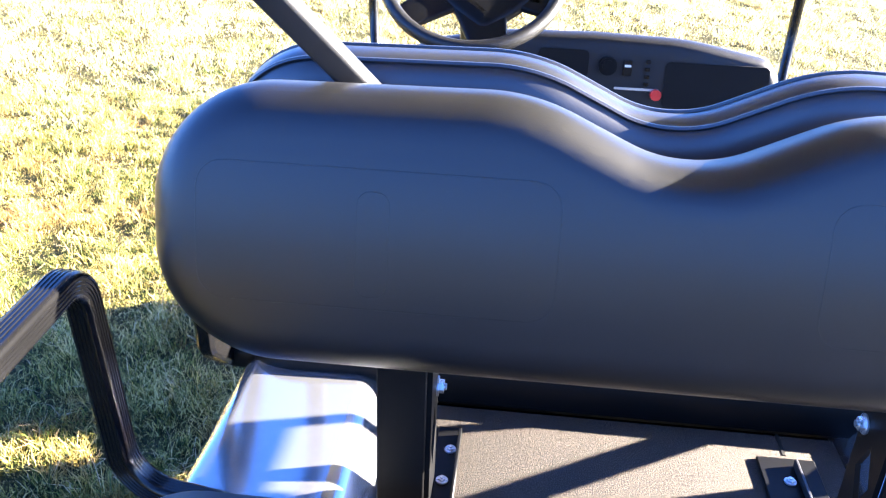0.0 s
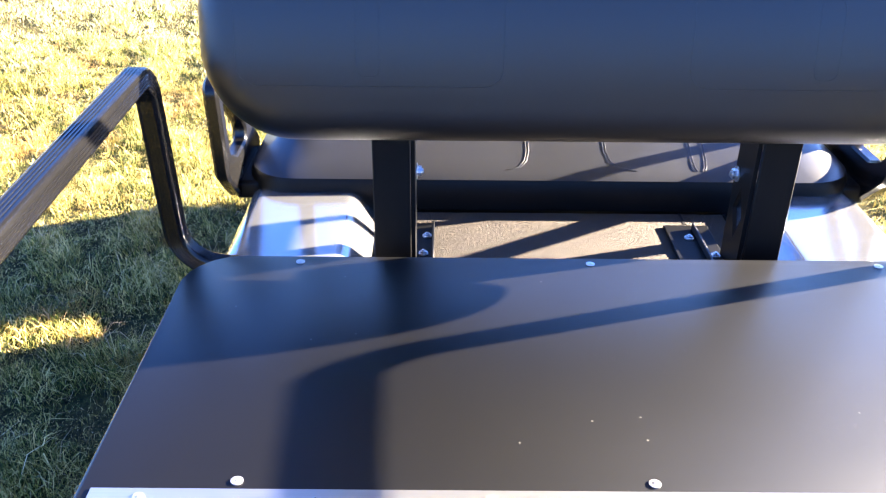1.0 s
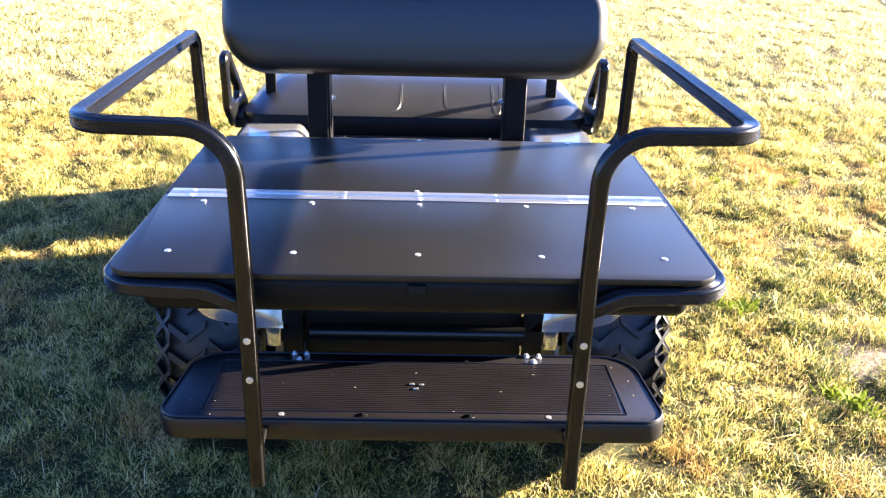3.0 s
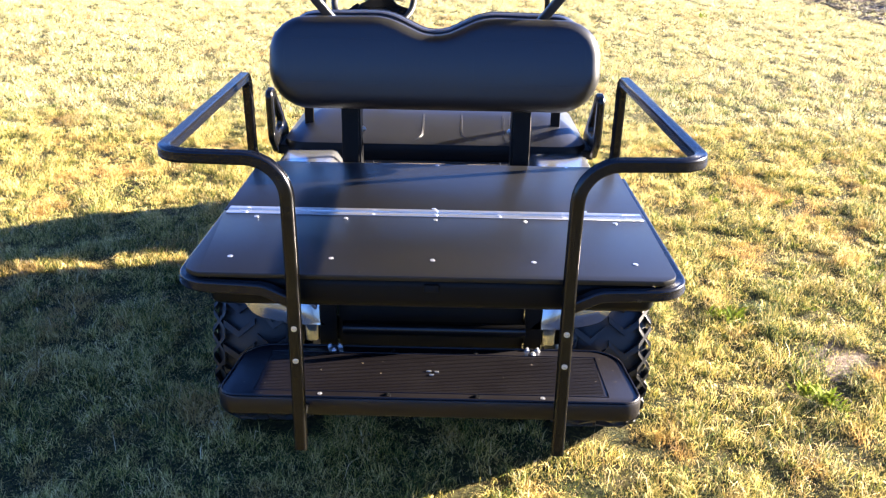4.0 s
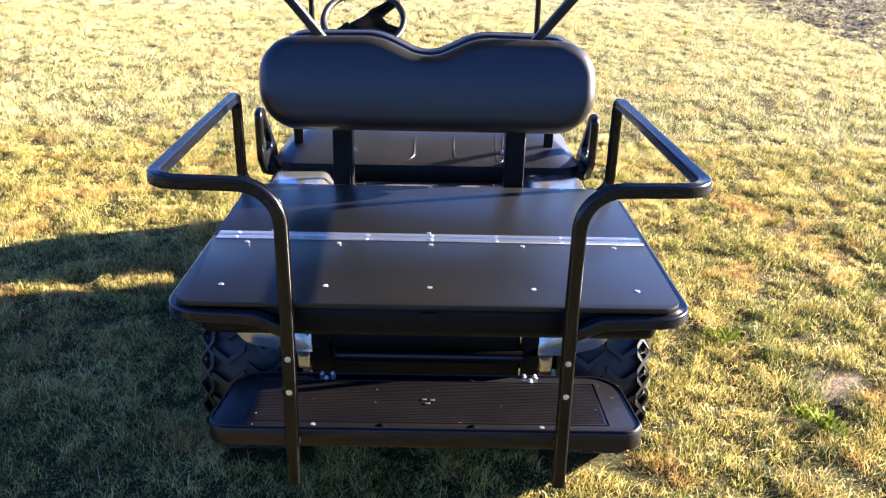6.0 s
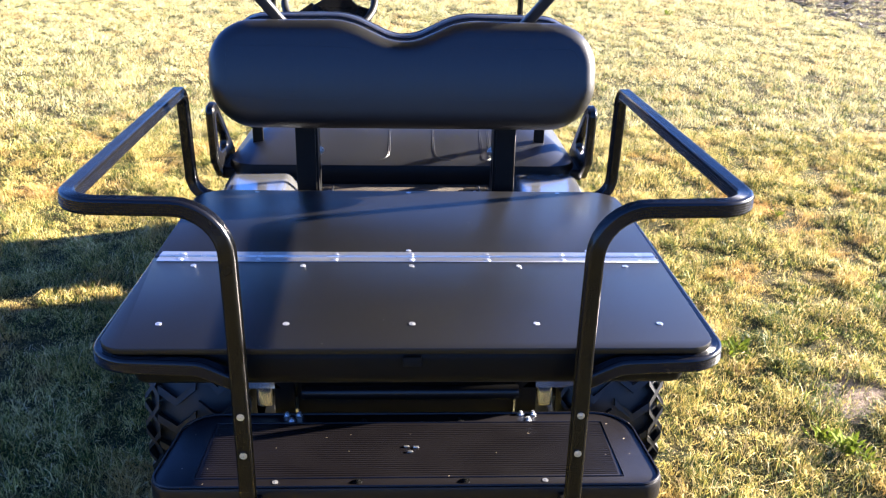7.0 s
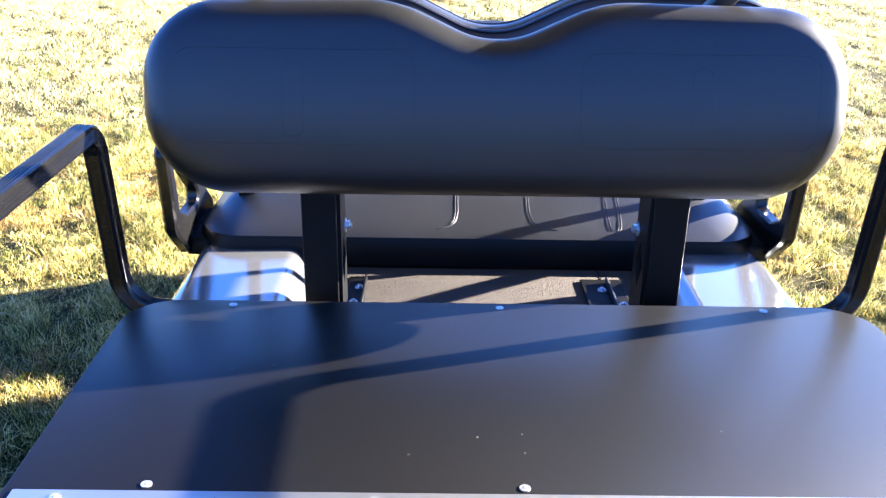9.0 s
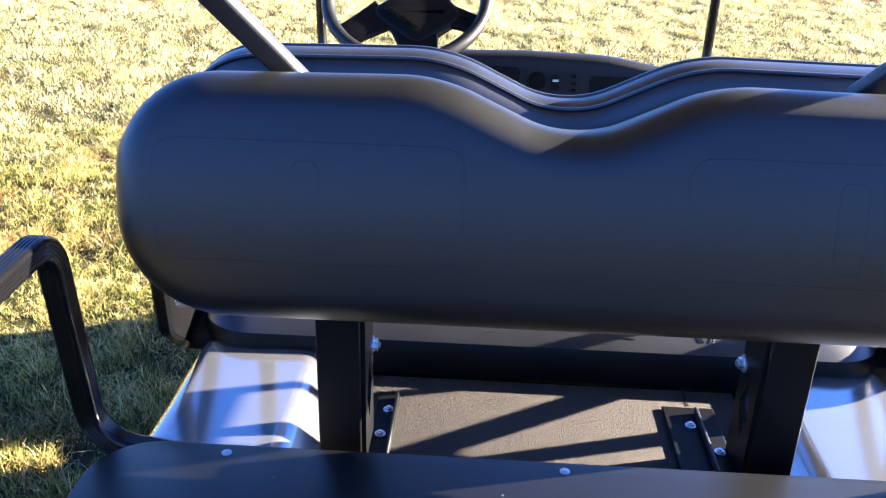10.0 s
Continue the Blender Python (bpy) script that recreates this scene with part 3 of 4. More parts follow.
BACK = lean(0.842, 0.942, 12.5, -0.02)
outline = dense(back_outline(0.506, 0.942, 1.224, 0.03, 0.15, 0.054, 0.122, 0.115), 0.012)
def rim_depth(loop, u, v, reach, thick, p=2.7):
    """Depth of a cushion's face at (u, v), by its distance from the outline."""
    i = min(1.0, min((q - Vector((u, v))).length for q in loop) / reach)
    return thick / 2 * (1 - (1 - i) ** p) ** (1 / p)


def bowed(u, v, d):
    """The backrest's rear face swells gently over its height."""
    swell = 0.02 * (1 - ((v - 1.083) / 0.141) ** 2) * min(1.0, max(0.0, -d / 0.044))
    return BACK(u, v, d - swell)


bm = pillow(outline, 0, 0, 0, lambda u, v, d: Vector((u, d, v)), steps=cushion_steps(0.045, 0.088, 2.6))
for k in range(15):
    bmesh.ops.bisect_plane(bm, geom=bm.verts[:] + bm.edges[:] + bm.faces[:], plane_co=(0, 0, 0.951 + 0.0187 * k), plane_no=(0, 0, 1))
for v in bm.verts:
    v.co = bowed(v.co.x, v.co.z, v.co.y)
rear_back = part("rear_backrest", bm, VINYL, cart, "smooth black vinyl backrest with a dip in its top edge")
for s in (-1, 1):
    for x0, x1, z0, z1, r in ((0.117, 0.452, 1.018, 1.15, 0.025), (0.272, 0.302, 1.03, 1.13, 0.012)):
        loop = dense([p.to_2d() for p in rounded_loop([Vector((s * x0, z0, 0)), Vector((s * x1, z0, 0)), Vector((s * x1, z1, 0)), Vector((s * x0, z1, 0))], [r] * 4, 5)], 0.02)
        seam = [bowed(p.x, p.y, 0.0002 - rim_depth(outline, p.x, p.y, 0.045, 0.088, 2.6)) for p in loop]
        part("seam", sweep(seam, circle(0.0006, 6), closed=True, up=(0, 1, 0)), VINYL, rear_back)

FBACK = lean(1.05, 0.93, -6, -0.02)
outline = dense(back_outline(0.485, 0.995, 1.222, 0.03, 0.148, 0.058, 0.075, 0.11), 0.015)
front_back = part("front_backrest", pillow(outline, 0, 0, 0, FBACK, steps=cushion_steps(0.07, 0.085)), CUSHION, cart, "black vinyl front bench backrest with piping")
for d in (-0.022, 0.022):
    loop = inset_loop([Vector((p.x, p.y)) for p in outline], 0.003)
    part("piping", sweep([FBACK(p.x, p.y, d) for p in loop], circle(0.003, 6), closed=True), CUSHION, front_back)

SEAT = lambda u, v, d: Vector((u - 0.022, v, 0.776 + d))
CROWN = [(0, -0.02), (0.005, -0.008), (0.018, 0.002), (0.045, 0.016), (0.085, 0.034), (0.13, 0.051), (0.17, 0.063), (0.195, 0.068)]
outline = dense([p.to_2d() for p in rounded_loop([Vector((-0.53, -0.305, 0)), Vector((0.53, -0.305, 0)), Vector((0.53, 0.305, 0)), Vector((-0.53, 0.305, 0))], [0.085] * 4, 10)], 0.02)
SHADED_ROLL = [(0.05, -0.078), (0.012, -0.075), (0, -0.062), (0, -0.04)] + CROWN[:2]


def seat_shell(steps, top):
    """Rings round the bench's outline, stepped inwards and upwards; the last or the first one is closed."""
    bm = bmesh.new()
    rings = [[bm.verts.new(SEAT(p.x * (1 - i / 0.53 * (0.62 if i > 0.06 else 0.8)), 1.395 + p.y * (1 - i / 0.305), d)) for p in outline] for i, d in steps]
    for r, q in zip(rings, rings[1:]):
        for j in range(len(r)):
            bm.faces.new((r[j], r[(j + 1) % len(r)], q[(j + 1) % len(r)], q[j]))
    bm.faces.new(rings[-1] if top else rings[0])
    return bm


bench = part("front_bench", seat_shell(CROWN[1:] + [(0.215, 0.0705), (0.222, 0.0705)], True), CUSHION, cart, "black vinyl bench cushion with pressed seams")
# The cushion's lower roll; the shade on it is painted as a blacker material.
part("shaded_roll", seat_shell(SHADED_ROLL, False), SATIN, bench, "lower roll of the cushion with its shade put into a blacker colour")
part("seat_base", box(-0.47, 0.47, 1.17, 1.66, 0.42, 0.692, 0.02), SATIN, cart)
crown_at = lambda i: float(np.interp(i, [c[0] for c in CROWN], [c[1] for c in CROWN]))
for x, foot_x in ((0.09, 0.05), (-0.045, -0.035), (0.238, 0.006), (0.262, -0.006)):
    for dx in (0.0, 0.0045):
        seam = [(x + dx, 0.28), (x + dx, 0.2), (x + dx, 0.16), (x + dx, 0.12), (x + dx, 0.085), (x + dx, 0.06), (x + dx + 0.12 * foot_x, 0.04), (x + dx + 0.4 * foot_x, 0.028), (x + dx + foot_x, 0.022)]
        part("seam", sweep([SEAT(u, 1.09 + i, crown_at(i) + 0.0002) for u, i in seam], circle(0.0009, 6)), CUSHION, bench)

# ---- hip restraints ----
def hip_restraint(s):
    """A moulded upright loop beside the bench, solid at its foot."""
    x = s * 0.552 - 0.022
    outer = rounded_loop([Vector((y, z, 0)) for y, z in ((1.12, 0.722), (1.05, 0.785), (1.035, 0.95), (1.085, 0.962), (1.31, 0.76), (1.29, 0.722))], [0.015, 0.03, 0.025, 0.03, 0.03, 0.015], 4)
    inner = rounded_loop([Vector((y, z, 0)) for y, z in ((1.12, 0.8), (1.075, 0.82), (1.063, 0.918), (1.083, 0.926), (1.2, 0.82), (1.195, 0.8))], [0.012, 0.016, 0.012, 0.01, 0.01, 0.008], 4)
    bm = bmesh.new()
    shell = [[bm.verts.new((x + e * (0.0125 - cut), p.x, p.y)) for p in loop] for loop, e, cut in
             ((inner, -1, 0.004), (inset_ring(inner, -0.004), -1, 0.0), (inset_ring(outer, 0.005), -1, 0.0), (outer, -1, 0.005), (outer, 1, 0.005), (inset_ring(outer, 0.005), 1, 0.0), (inset_ring(inner, -0.004), 1, 0.0), (inner, 1, 0.004))]
    n = len(outer)
    for r, q in zip(shell, shell[1:] + shell[:1]):
        for k in range(n):
            bm.faces.new((r[k], r[(k + 1) % n], q[(k + 1) % n], q[k]))
    hip = part("hip_restraint", bm, COAT, cart, "black moulded hip restraint loop beside the bench")
    part("bracket", box(x - 0.03 - s * 0.03, x + 0.03 - s * 0.03, 1.12, 1.29, 0.716, 0.75, 0.008, 3), SATIN, hip)
    bm = box(s * 0.434 - 0.05, s * 0.434 - 0.018, 1.195, 1.207, 0.79, 1.03, 0.002, 1)
    box(s * 0.434 - 0.05, s * 0.434 - 0.018, 1.06, 1.2, 1.012, 1.03, 0.002, 1, bm)
    part("back_bracket", bm, SATIN, front_back)


def inset_ring(loop, d):
    """A plane loop of 3D points, given clockwise, moved inwards by d."""
    n = len(loop)
    mid = sum((Vector(p) for p in loop), Vector()) / n
    out = []
    for k in range(n):
        t = (loop[(k + 1) % n] - loop[k - 1]).normalized()
        side = Vector((-t.y, t.x, 0))
        if side.dot(mid - loop[k]) < 0:
            side = -side
        out.append(loop[k] + side * d)
    return out


for s in (-1, 1):
    hip_restraint(s)

# ---- roof and its posts ----
for s in (-1, 1):
    line = rounded([(s * 0.25 - 0.02, 0.985, 1.03), (s * 0.268 - 0.02, 1.005, 1.12), (s * 0.56 - 0.02, 0.707, 1.547), (s * 0.56 - 0.02, 0.72, 1.90)], [0.05, 0.1], 6)
    part("rear_roof_post", sweep(line, ribbed(0.0145, 0.011, 0), up=(0, 1, 0)), WORN, cart, "dull dark grey steel roof post splayed outwards")
    line = rounded([(s * 0.46 - 0.052, 2.12, 0.66), (s * 0.51 - 0.052, 2.29, 0.97), (s * 0.512 - 0.052, 2.24, 1.90)], [0.2], 6)
    part("front_roof_post", sweep(line, circle(0.0125, 12)), COAT, cart, "slim black front roof post")
part("roof", slab([p.to_2d() for p in rounded_loop([Vector((-0.6, 0.55, 0)), Vector((0.6, 0.55, 0)), Vector((0.58, 2.45, 0)), Vector((-0.58, 2.45, 0))], [0.12] * 4, 8)], 1.89, 1.94, 0.02), ROOF, cart, "moulded roof")

# ---- front: floor, dash, cowl, steering wheel ----
part("front_floor", box(-0.5, 0.5, 1.66, 2.05, 0.275, 0.30, 0.006), MAT, cart)
bm = bmesh.new()
ys = [(2.02, 0.0), (2.035, 0.01), (2.06, 0.0), (2.1, -0.06), (2.14, -0.15), (2.18, -0.28), (2.2, -0.38)]
rings = []
for y, dz in ys:
    wd = 0.52 - 0.25 * max(0, (y - 2.06) / 0.15) ** 2
    sec = [(-wd, 0.38)] + [(wd * math.sin(a), max(0.45, 0.93 + dz - 0.30 * (1 - math.cos(a)) ** 1.2)) for a in [radians(-90 + 12 * k) for k in range(16)]] + [(wd, 0.38)]
    rings.append([bm.verts.new((x, y, z)) for x, z in sec])
for r, q in zip(rings, rings[1:]):
    for j in range(len(r)):
        bm.faces.new((r[j], r[(j + 1) % len(r)], q[(j + 1) % len(r)], q[j]))
bm.faces.new(rings[0])
bm.faces.new(rings[-1])
part("front_cowl", bm, SILVER, cart, "silver front cowl")

DASHP = lean(1.98, 0.607, 8, -0.03, -0.021)
half = rounded([(0.0, 1.052, 0), (0.2, 1.047, 0), (0.40, 1.01, 0), (0.42, 0.71, 0), (0.0, 0.71, 0)], [0.6, 0.06, 0.05], 8)
outline = dense(([Vector((p.x, p.y)) for p in half] + [Vector((-p.x, p.y)) for p in reversed(half[1:-1])])[::-1], 0.04)
dash = part("dashboard", pillow(outline, 0.07, 0.022, 0.002, DASHP), DASH, cart, "dark grey moulded dashboard with pockets painted as flat dark plates")


def on_dash(name, x0, x1, z0, z1, mat, d0=-0.0375, d1=-0.033, label="", bev=0.012):
    bm = bmesh.new()
    lp = rounded_loop([Vector((x0, z0, 0)), Vector((x1, z0, 0)), Vector((x1, z1, 0)), Vector((x0, z1, 0))], [bev] * 4, 4)
    a = [bm.verts.new(DASHP(p.x, p.y, d0)) for p in lp]
    b = [bm.verts.new(DASHP(p.x, p.y, d1)) for p in lp]
    bm.faces.new(a)
    for i in range(len(a)):
        bm.faces.new((a[i], a[(i + 1) % len(a)], b[(i + 1) % len(a)], b[i]))
    part(name, bm, mat, dash, label)


# Flat plates, no recess: near-black colour paints the shade inside each pocket.
on_dash("pocket_shade", 0.155, 0.375, 0.90, 1.0, DARK)
on_dash("pocket_shade", -0.12, -0.01, 0.955, 1.015, DARK)
on_dash("pocket_shade", -0.375, -0.16, 0.90, 1.0, DARK)
on_dash("switch", 0.065, 0.083, 0.965, 0.998, COAT, -0.042, -0.035, bev=0.003)
on_dash("switch_marking", 0.067, 0.081, 0.984, 0.989, WHITE, -0.0435, -0.041, bev=0.001)
for k in range(4):
    on_dash("indicator", 0.112, 0.122, 0.945 + 0.016 * k, 0.953 + 0.016 * k, COAT, -0.0395, -0.035, bev=0.002)
on_dash("label_strip", 0.05, 0.145, 0.935, 0.94, ALUMINIUM, -0.0395, -0.035, bev=0.001)
on_dash("knob", 0.128, 0.15, 0.918, 0.94, RED, -0.055, -0.033, "red knob", 0.009)
key = bmesh.new()
rod(DASHP(0.031, 0.984, -0.034), DASHP(0.031, 0.984, -0.046), 0.02, 20, key)
rod(DASHP(0.031, 0.984, -0.045), DASHP(0.031, 0.984, -0.049), 0.013, 16, key)
part("key_switch", key, SATIN, dash, "round black key switch")

WC, WT = Vector((-0.28, 1.70, 1.184)), 38
WM = Matrix.Translation(WC) @ Matrix.Rotation(radians(WT), 4, "X") @ Matrix.Rotation(radians(42), 4, "Z")
ring = [WM @ Vector((0.155 * math.cos(a), 0.155 * math.sin(a), 0)) for a in [2 * math.pi * k / 56 for k in range(56)]]
steer = part("steering_wheel", sweep(ring, [(x * 1.0, y * 1.1) for x, y in circle(0.0125, 10)], closed=True), DASH, cart, "black steering wheel with broad spokes")
bm = bmesh.new()
hub = [Vector((p.x, p.y)) for p in rounded_loop([Vector((-0.06, -0.095, 0)), Vector((0.06, -0.095, 0)), Vector((0.078, 0.038, 0)), Vector((-0.078, 0.038, 0))], [0.025] * 4, 5)]
pillow(dense(hub, 0.02), 0.03, 0.012, 0.002, lambda u, v, d: WM @ Vector((u, v - 0.01, d - 0.012)), bm)
for ang, wd in ((3, 0.021), (177, 0.026), (-63, 0.021), (-117, 0.032)):
    a = radians(ang)
    c, sn = math.cos(a), math.sin(a)
    lp = [Vector((0.05, -wd * 1.5)), Vector((0.150, -wd)), Vector((0.150, wd)), Vector((0.05, wd * 1.5))]
    pillow(dense(lp, 0.03), 0.016, 0.006, 0.001, lambda u, v, d: WM @ Vector((u * c - v * sn, u * sn + v * c, d - 0.01)), bm)
part("hub", bm, SATIN, steer)
part("marking", box(-0.016, 0.016, -0.003, 0.003, 0.004, 0.0055, 0.001), WHITE, steer).matrix_basis = WM @ pose(0, 0.02, 0)
part("steering_column", rod(WM @ Vector((0, 0, -0.02)), (-0.28, 2.0, 0.84), 0.028, 16), SATIN, cart)


# ---- grass ----
def blades(name, count, place, h_lo, h_hi, w_lo, w_hi, mat, seed, label, plain=False):
    """Many bent blades in one mesh; place gives n root points."""
    rng = np.random.default_rng(seed)
    xy = place(rng, count)
    n = len(xy)
    z = np.array([ground_z(x, y) for x, y in xy]) - 0.004
    tall = np.array([noise.noise(Vector((a * 6, b * 6, 9.1))) + 0.9 * noise.noise(Vector((a * 17, b * 17, 2.1))) for a, b in xy])
    h = rng.uniform(h_lo, h_hi, n) * np.clip(0.85 + 1.1 * tall, 0.3, 2.2)
    w = rng.uniform(w_lo, w_hi, n)
    turn, leanv, bend = rng.uniform(0, 2 * np.pi, n), rng.uniform(0.2, 1.9, n), rng.uniform(0, 2 * np.pi, n)
    sx, sy = np.cos(turn) * w, np.sin(turn) * w
    lx, ly = np.cos(bend) * leanv * h, np.sin(bend) * leanv * h
    if plain:
        tip = np.stack([xy[:, 0] + lx * 0.7, xy[:, 1] + ly * 0.7, z + h], 1)
        v = np.stack([np.stack([xy[:, 0] - sx, xy[:, 1] - sy, z], 1), np.stack([xy[:, 0] + sx, xy[:, 1] + sy, z], 1), tip], 1)
        me = bpy.data.meshes.new(name)
        me.vertices.add(n * 3)
        me.vertices.foreach_set("co", v.ravel())
        me.loops.add(n * 3)
        me.loops.foreach_set("vertex_index", np.arange(n * 3, dtype=np.int32))
        me.polygons.add(n)
        me.polygons.foreach_set("loop_start", (np.arange(n) * 3).astype(np.int32))
        me.update(calc_edges=True)
        me.materials.append(mat.m)
        return tagged(new(name, me), label, "grass", kind="stuff")
    v = np.zeros((n, 5, 3))
    v[:, 0] = np.stack([xy[:, 0] - sx, xy[:, 1] - sy, z], 1)
    v[:, 1] = np.stack([xy[:, 0] + sx, xy[:, 1] + sy, z], 1)
    v[:, 2] = np.stack([xy[:, 0] + sx * 0.8 + lx * 0.3, xy[:, 1] + sy * 0.8 + ly * 0.3, z + h * 0.6], 1)
    v[:, 3] = np.stack([xy[:, 0] - sx * 0.8 + lx * 0.3, xy[:, 1] - sy * 0.8 + ly * 0.3, z + h * 0.6], 1)
    v[:, 4] = np.stack([xy[:, 0] + lx, xy[:, 1] + ly, z + h * np.clip(1.05 - 0.36 * leanv, 0.3, 1)], 1)
    base = np.arange(n)[:, None] * 5
    loops = np.concatenate([base + [0, 1, 2, 3], base + [3, 2, 4]], 1).ravel()
    me = bpy.data.meshes.new(name)
    me.vertices.add(n * 5)
    me.vertices.foreach_set("co", v.ravel())
    me.loops.add(len(loops))
    me.loops.foreach_set("vertex_index", loops.astype(np.int32))
    me.polygons.add(n * 2)
    start = (np.arange(n)[:, None] * 7 + [0, 4]).ravel()
    me.polygons.foreach_set("loop_start", start.astype(np.int32))
    me.update(calc_edges=True)
    me.materials.append(mat.m)
    return tagged(new(name, me), label, "grass", kind="stuff")


def spread(y0, y1, clump, low=0.22, rough=1.0):
    """Roots over a wedge that widens ahead, in clumps with thin spots between them."""
    def at(rng, count):
        y = (y1 + 2.4) * np.sqrt(rng.uniform(((y0 + 2.4) / (y1 + 2.4)) ** 2, 1, count)) - 2.4
        x = rng.uniform(-1, 1, count) * (0.56 * (y + 2.1) + 0.1)
        p = np.stack([x, y], 1)
        keep = np.array([0.72 + 0.85 * rough * noise.noise(Vector((a * clump, b * clump, 1.7))) + 0.6 * rough * noise.noise(Vector((a * clump * 3.7, b * clump * 3.7, 5.2))) for a, b in p])
        bare = np.hypot((x - 1.42) / 0.16, (y - 0.95) / 0.09)
        keep = np.where(bare < 1, keep * 0.1, keep)
        keep = np.where(x > 4.2 - 0.185 * (y - 6.5) + 0.3 * np.sin(y * 2.3) * np.sin(y * 0.9), keep - 0.9, keep)
        tyre = (np.abs(np.abs(x) - 0.48) < 0.135) & (np.abs(y - 0.635) < 0.17)
        under = (np.abs(x) < 0.42) & (y > 0.62) & (y < 2.3) | tyre
        return p[(rng.random(count) < np.where(keep < -0.2, 0.0, np.clip(keep, low, 1))) & ~under]
    return at


def tufts(rng, count):
    """Roots in small scattered clumps only."""
    p = spread(-0.5, 4.6, 3.0, 0.6, 0.5)(rng, count * 3)
    n = np.array([noise.noise(Vector((a * 6.5, b * 6.5, 21.0))) + 0.5 * noise.noise(Vector((a * 1.3, b * 1.3, 14.0))) for a, b in p])
    return p[n > 0.2][:count]


LAWN = "short dry lawn grass in straw and green tufts"
blades("grass", 330000, spread(-0.5, 3.6, 3.6, 0.12, 1.3), 0.017, 0.05, 0.0007, 0.0016, GRASS, 1, LAWN)
blades("grass", 700000, spread(-0.5, 3.6, 4.4, 0.2, 1.25), 0.012, 0.034, 0.0007, 0.0017, GRASS, 4, LAWN, True)
blades("grass", 115000, tufts, 0.016, 0.042, 0.0007, 0.0016, TUFT, 12, "dark green tufts of fresh grass in the lawn")
blades("straw", 16000, spread(-0.5, 4.5, 2.6, 0.3, 0.8), 0.03, 0.06, 0.0008, 0.0014, STRAW, 6, "long pale dry straw stems lying in the lawn")
blades("grass", 190000, spread(3.6, 8.0, 2.8, 0.3, 0.9), 0.015, 0.042, 0.0013, 0.003, GRASS, 2, LAWN, True)
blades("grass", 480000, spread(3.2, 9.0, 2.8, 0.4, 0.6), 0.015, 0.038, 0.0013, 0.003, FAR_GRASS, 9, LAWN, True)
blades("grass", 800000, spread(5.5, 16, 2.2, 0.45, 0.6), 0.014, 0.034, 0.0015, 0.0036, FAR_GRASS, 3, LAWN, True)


def around(rng, count):
    """Roots on the lawn round the view's wedge, behind and beside the cart."""
    p = np.stack([rng.uniform(-7.5, 7.5, count), rng.uniform(-6, 8, count)], 1)
    wedge = (np.abs(p[:, 0]) < 0.56 * (p[:, 1] + 2.1) + 0.1) & (p[:, 1] > -0.5)
    strip = p[:, 0] > 4.2 - 0.185 * (p[:, 1] - 6.5)
    return p[~wedge & ~(strip & (p[:, 1] > 4))]


blades("grass", 330000, around, 0.018, 0.045, 0.002, 0.0045, GRASS, 8, LAWN, True)


# ---- leaf-strewn strip beside the lawn, tree shade painted in as dark soil ----
def shaded_litter_soil():
    m = Mat("tree_shaded_litter")
    mid, fine = m.noise(2.5, 5, 0.6), m.noise(22, 5, 0.7)
    col = m.ramp(fine, [(0.38, (0.024, 0.023, 0.018)), (0.54, (0.075, 0.068, 0.054)), (0.68, (0.21, 0.185, 0.145))])
    m.set(m.mix(m.span(mid, 0.0, 0.5), col, (0.042, 0.037, 0.031)), 0.95, spec=0.03)
    return m.bump(fine, 1.0, 0.06)


def edge_x(y):
    return 4.2 - 0.185 * (y - 6.5) + 0.22 * noise.noise(Vector((y * 0.7, 4.0, 0))) + 0.1 * noise.noise(Vector((y * 2.9, 8.0, 0)))


bm = bmesh.new()
rows = []
for k in range(120):
    y = 4.0 + 0.25 * k
    rows.append([bm.verts.new((x, y, ground_z(x, y) + 0.006)) for x in [edge_x(y) + d for d in (0, 0.25, 0.6, 1.0, 1.6, 2.4, 3.4, 5.0, 8.0)]])
for r, q in zip(rows, rows[1:]):
    for j in range(len(r) - 1):
        bm.faces.new((r[j], r[j + 1], q[j + 1], q[j]))
tagged(new("ground_strip", finish(bm, "ground_strip", shaded_litter_soil())), "leaf-strewn strip beside the lawn with tree shade put into its dark colour", "ground", kind="structure")

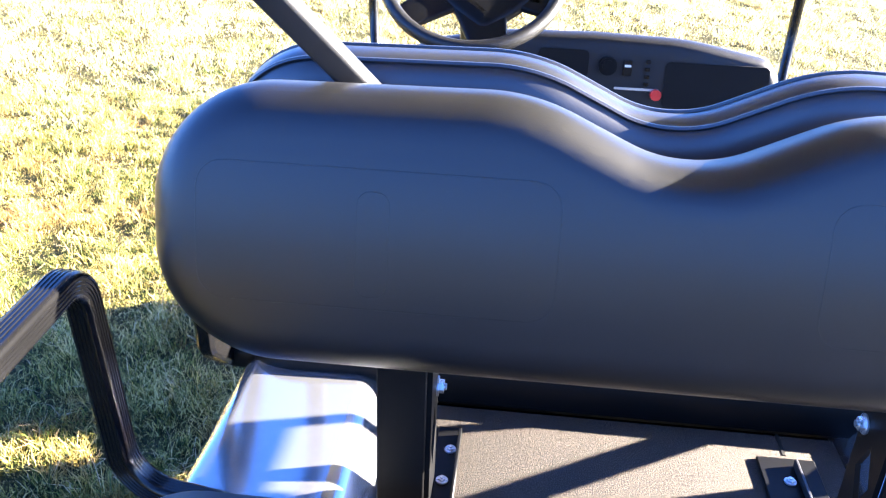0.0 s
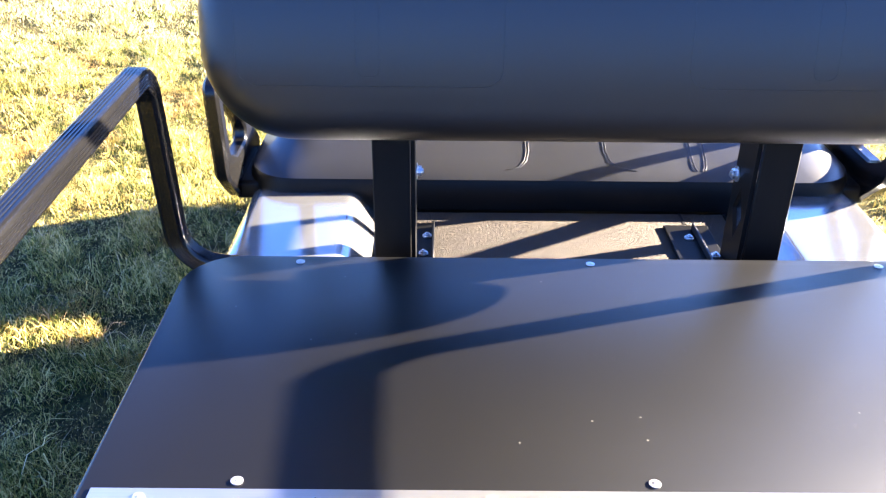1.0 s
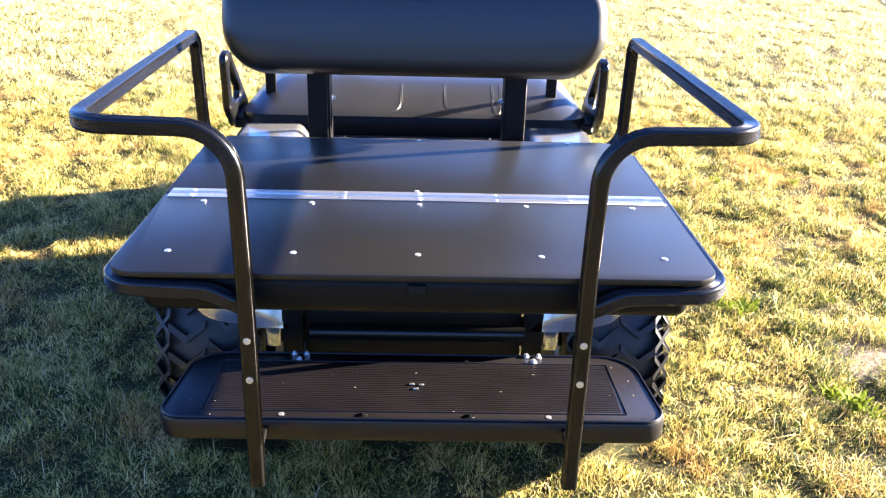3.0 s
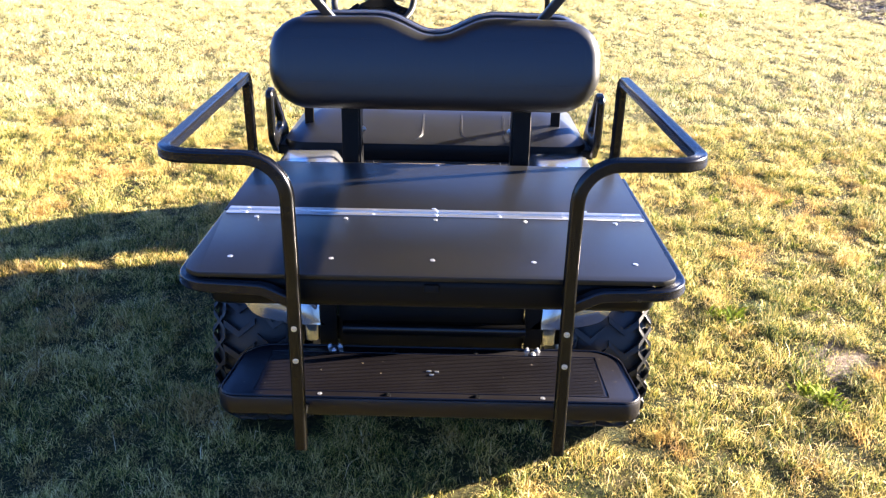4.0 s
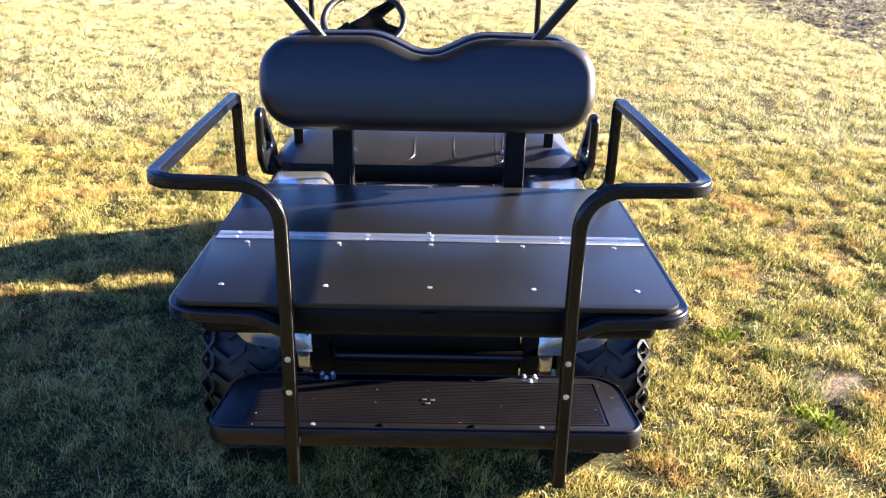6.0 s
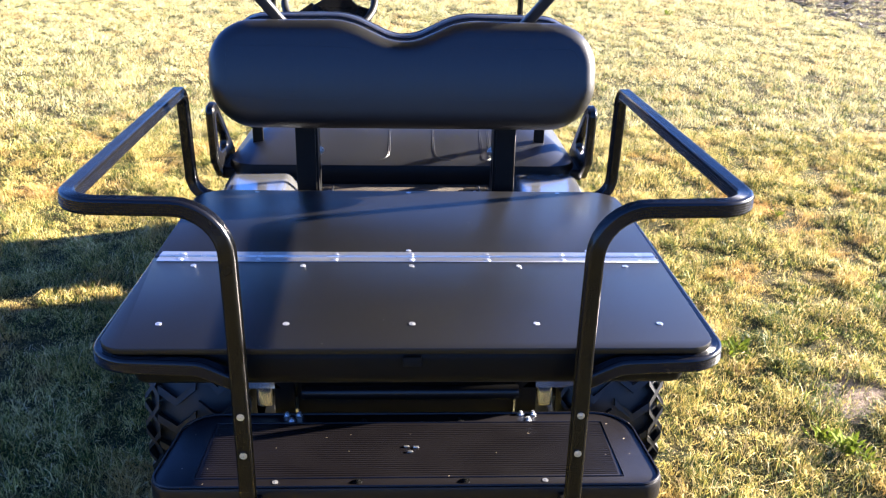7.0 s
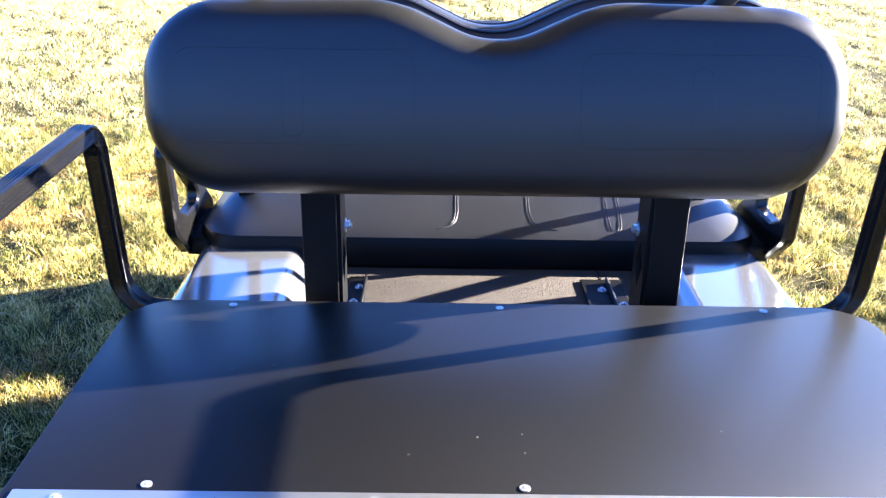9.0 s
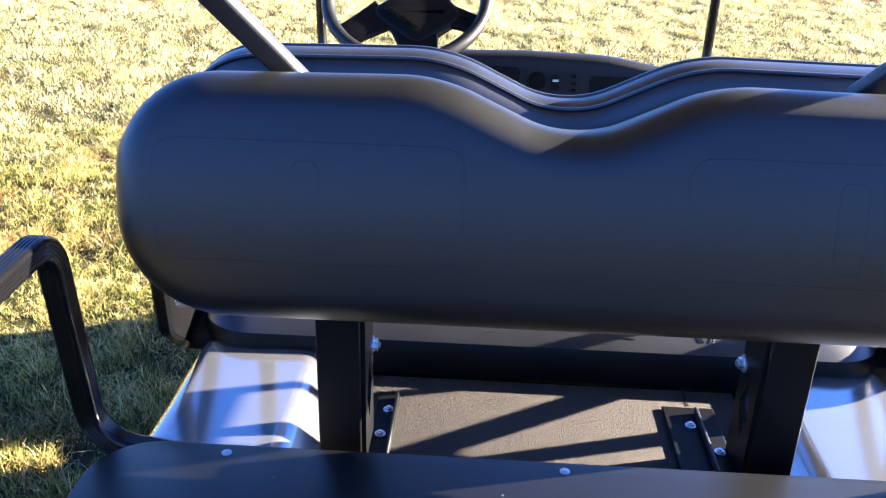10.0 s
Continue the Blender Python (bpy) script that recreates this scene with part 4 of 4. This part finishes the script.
# Leaf tones are dimmed too, to match the tree shade painted on the strip.
LITTER = blade_mat("shaded_dead_leaves", [(0.1, (0.025, 0.021, 0.016)), (0.35, (0.07, 0.057, 0.042)), (0.6, (0.14, 0.11, 0.072)), (0.9, (0.3, 0.25, 0.18))], 0.1)
rng = np.random.default_rng(11)
vs, fs = [], []
while len(fs) < 16000:
    y = 4.3 + 22 * rng.random() ** 1.2
    x = edge_x(y) + 0.1 * rng.standard_normal() + 6 * rng.random() ** 1.3
    z, a, r = ground_z(x, y) + 0.012, rng.uniform(0, 6.28), rng.uniform(0.015, 0.045)
    t1, t2 = rng.uniform(-0.5, 0.5), rng.uniform(-0.2, 0.9)
    c, sn = math.cos(a), math.sin(a)
    b = len(vs)
    vs += [(x + r * c, y + r * sn, z + r * t1), (x - r * 0.6 * sn, y + r * 0.6 * c, z + r * t2 * 0.6), (x - r * c, y - r * sn, z - r * t1 * 0.3), (x + r * 0.6 * sn, y - r * 0.6 * c, z + 0.002)]
    fs.append((b, b + 1, b + 2, b + 3))
me = bpy.data.meshes.new("fallen_leaves")
me.from_pydata(vs, [], fs)
me.materials.append(LITTER.m)
tagged(new("fallen_leaves", me), "dry fallen leaves in greys and tans dimmed for tree shade", "leaves", kind="stuff")


# ---- broad-leaved weeds in the lawn ----
def leaf_mesh(name, seed):
    rng = random.Random(seed)
    bm = bmesh.new()
    up, w, rows = rng.uniform(0.3, 0.9), rng.uniform(0.045, 0.11), []
    for f, ww in ((0.05, 0.25), (0.35, 0.9), (0.65, 1.0), (0.88, 0.6), (1.0, 0.06)):
        z = up * f - 0.6 * up * f * f + 0.05
        rows.append([bm.verts.new((f, e * w * ww * rng.uniform(0.8, 1.2), z + abs(e) * w * 0.25)) for e in (-1, 0, 1)])
    for r, q in zip(rows, rows[1:]):
        for j in range(2):
            bm.faces.new((r[j], r[j + 1], q[j + 1], q[j]))
    return finish(bm, name, LEAF)


leaves = [leaf_mesh("leaf", k) for k in range(7)]
rng = random.Random(5)
spots = [(1.29, 0.69, 0.07, 60), (1.24, 0.74, 0.06, 44), (1.33, 0.66, 0.05, 26), (1.11, 1.18, 0.065, 34), (1.05, 1.2, 0.05, 26), (1.35, 2.29, 0.055, 22), (1.71, 2.33, 0.055, 22), (1.8, 1.5, 0.055, 20), (2.2, 2.6, 0.05, 16), (2.5, 7.1, 0.07, 20), (1.45, 1.25, 0.04, 14)]
for k, (x, y, size, n) in enumerate(spots):
    w = new("weed")
    w.location = (x, y, ground_z(x, y) + 0.008)
    tagged(w, "bright green broad-leaved weed rosette in dry grass", "weed", group="weeds in the lawn")
    for i in range(n):
        lf = new("leaf", leaves[rng.randrange(7)])
        lf.parent = w
        lf.matrix_basis = pose(rng.gauss(0, 0.25) * size, rng.gauss(0, 0.25) * size, 0, rng.uniform(-25, 25), rng.uniform(-55, 5), rng.uniform(0, 360)) @ Matrix.Scale(size * rng.uniform(0.35, 1.0), 4)
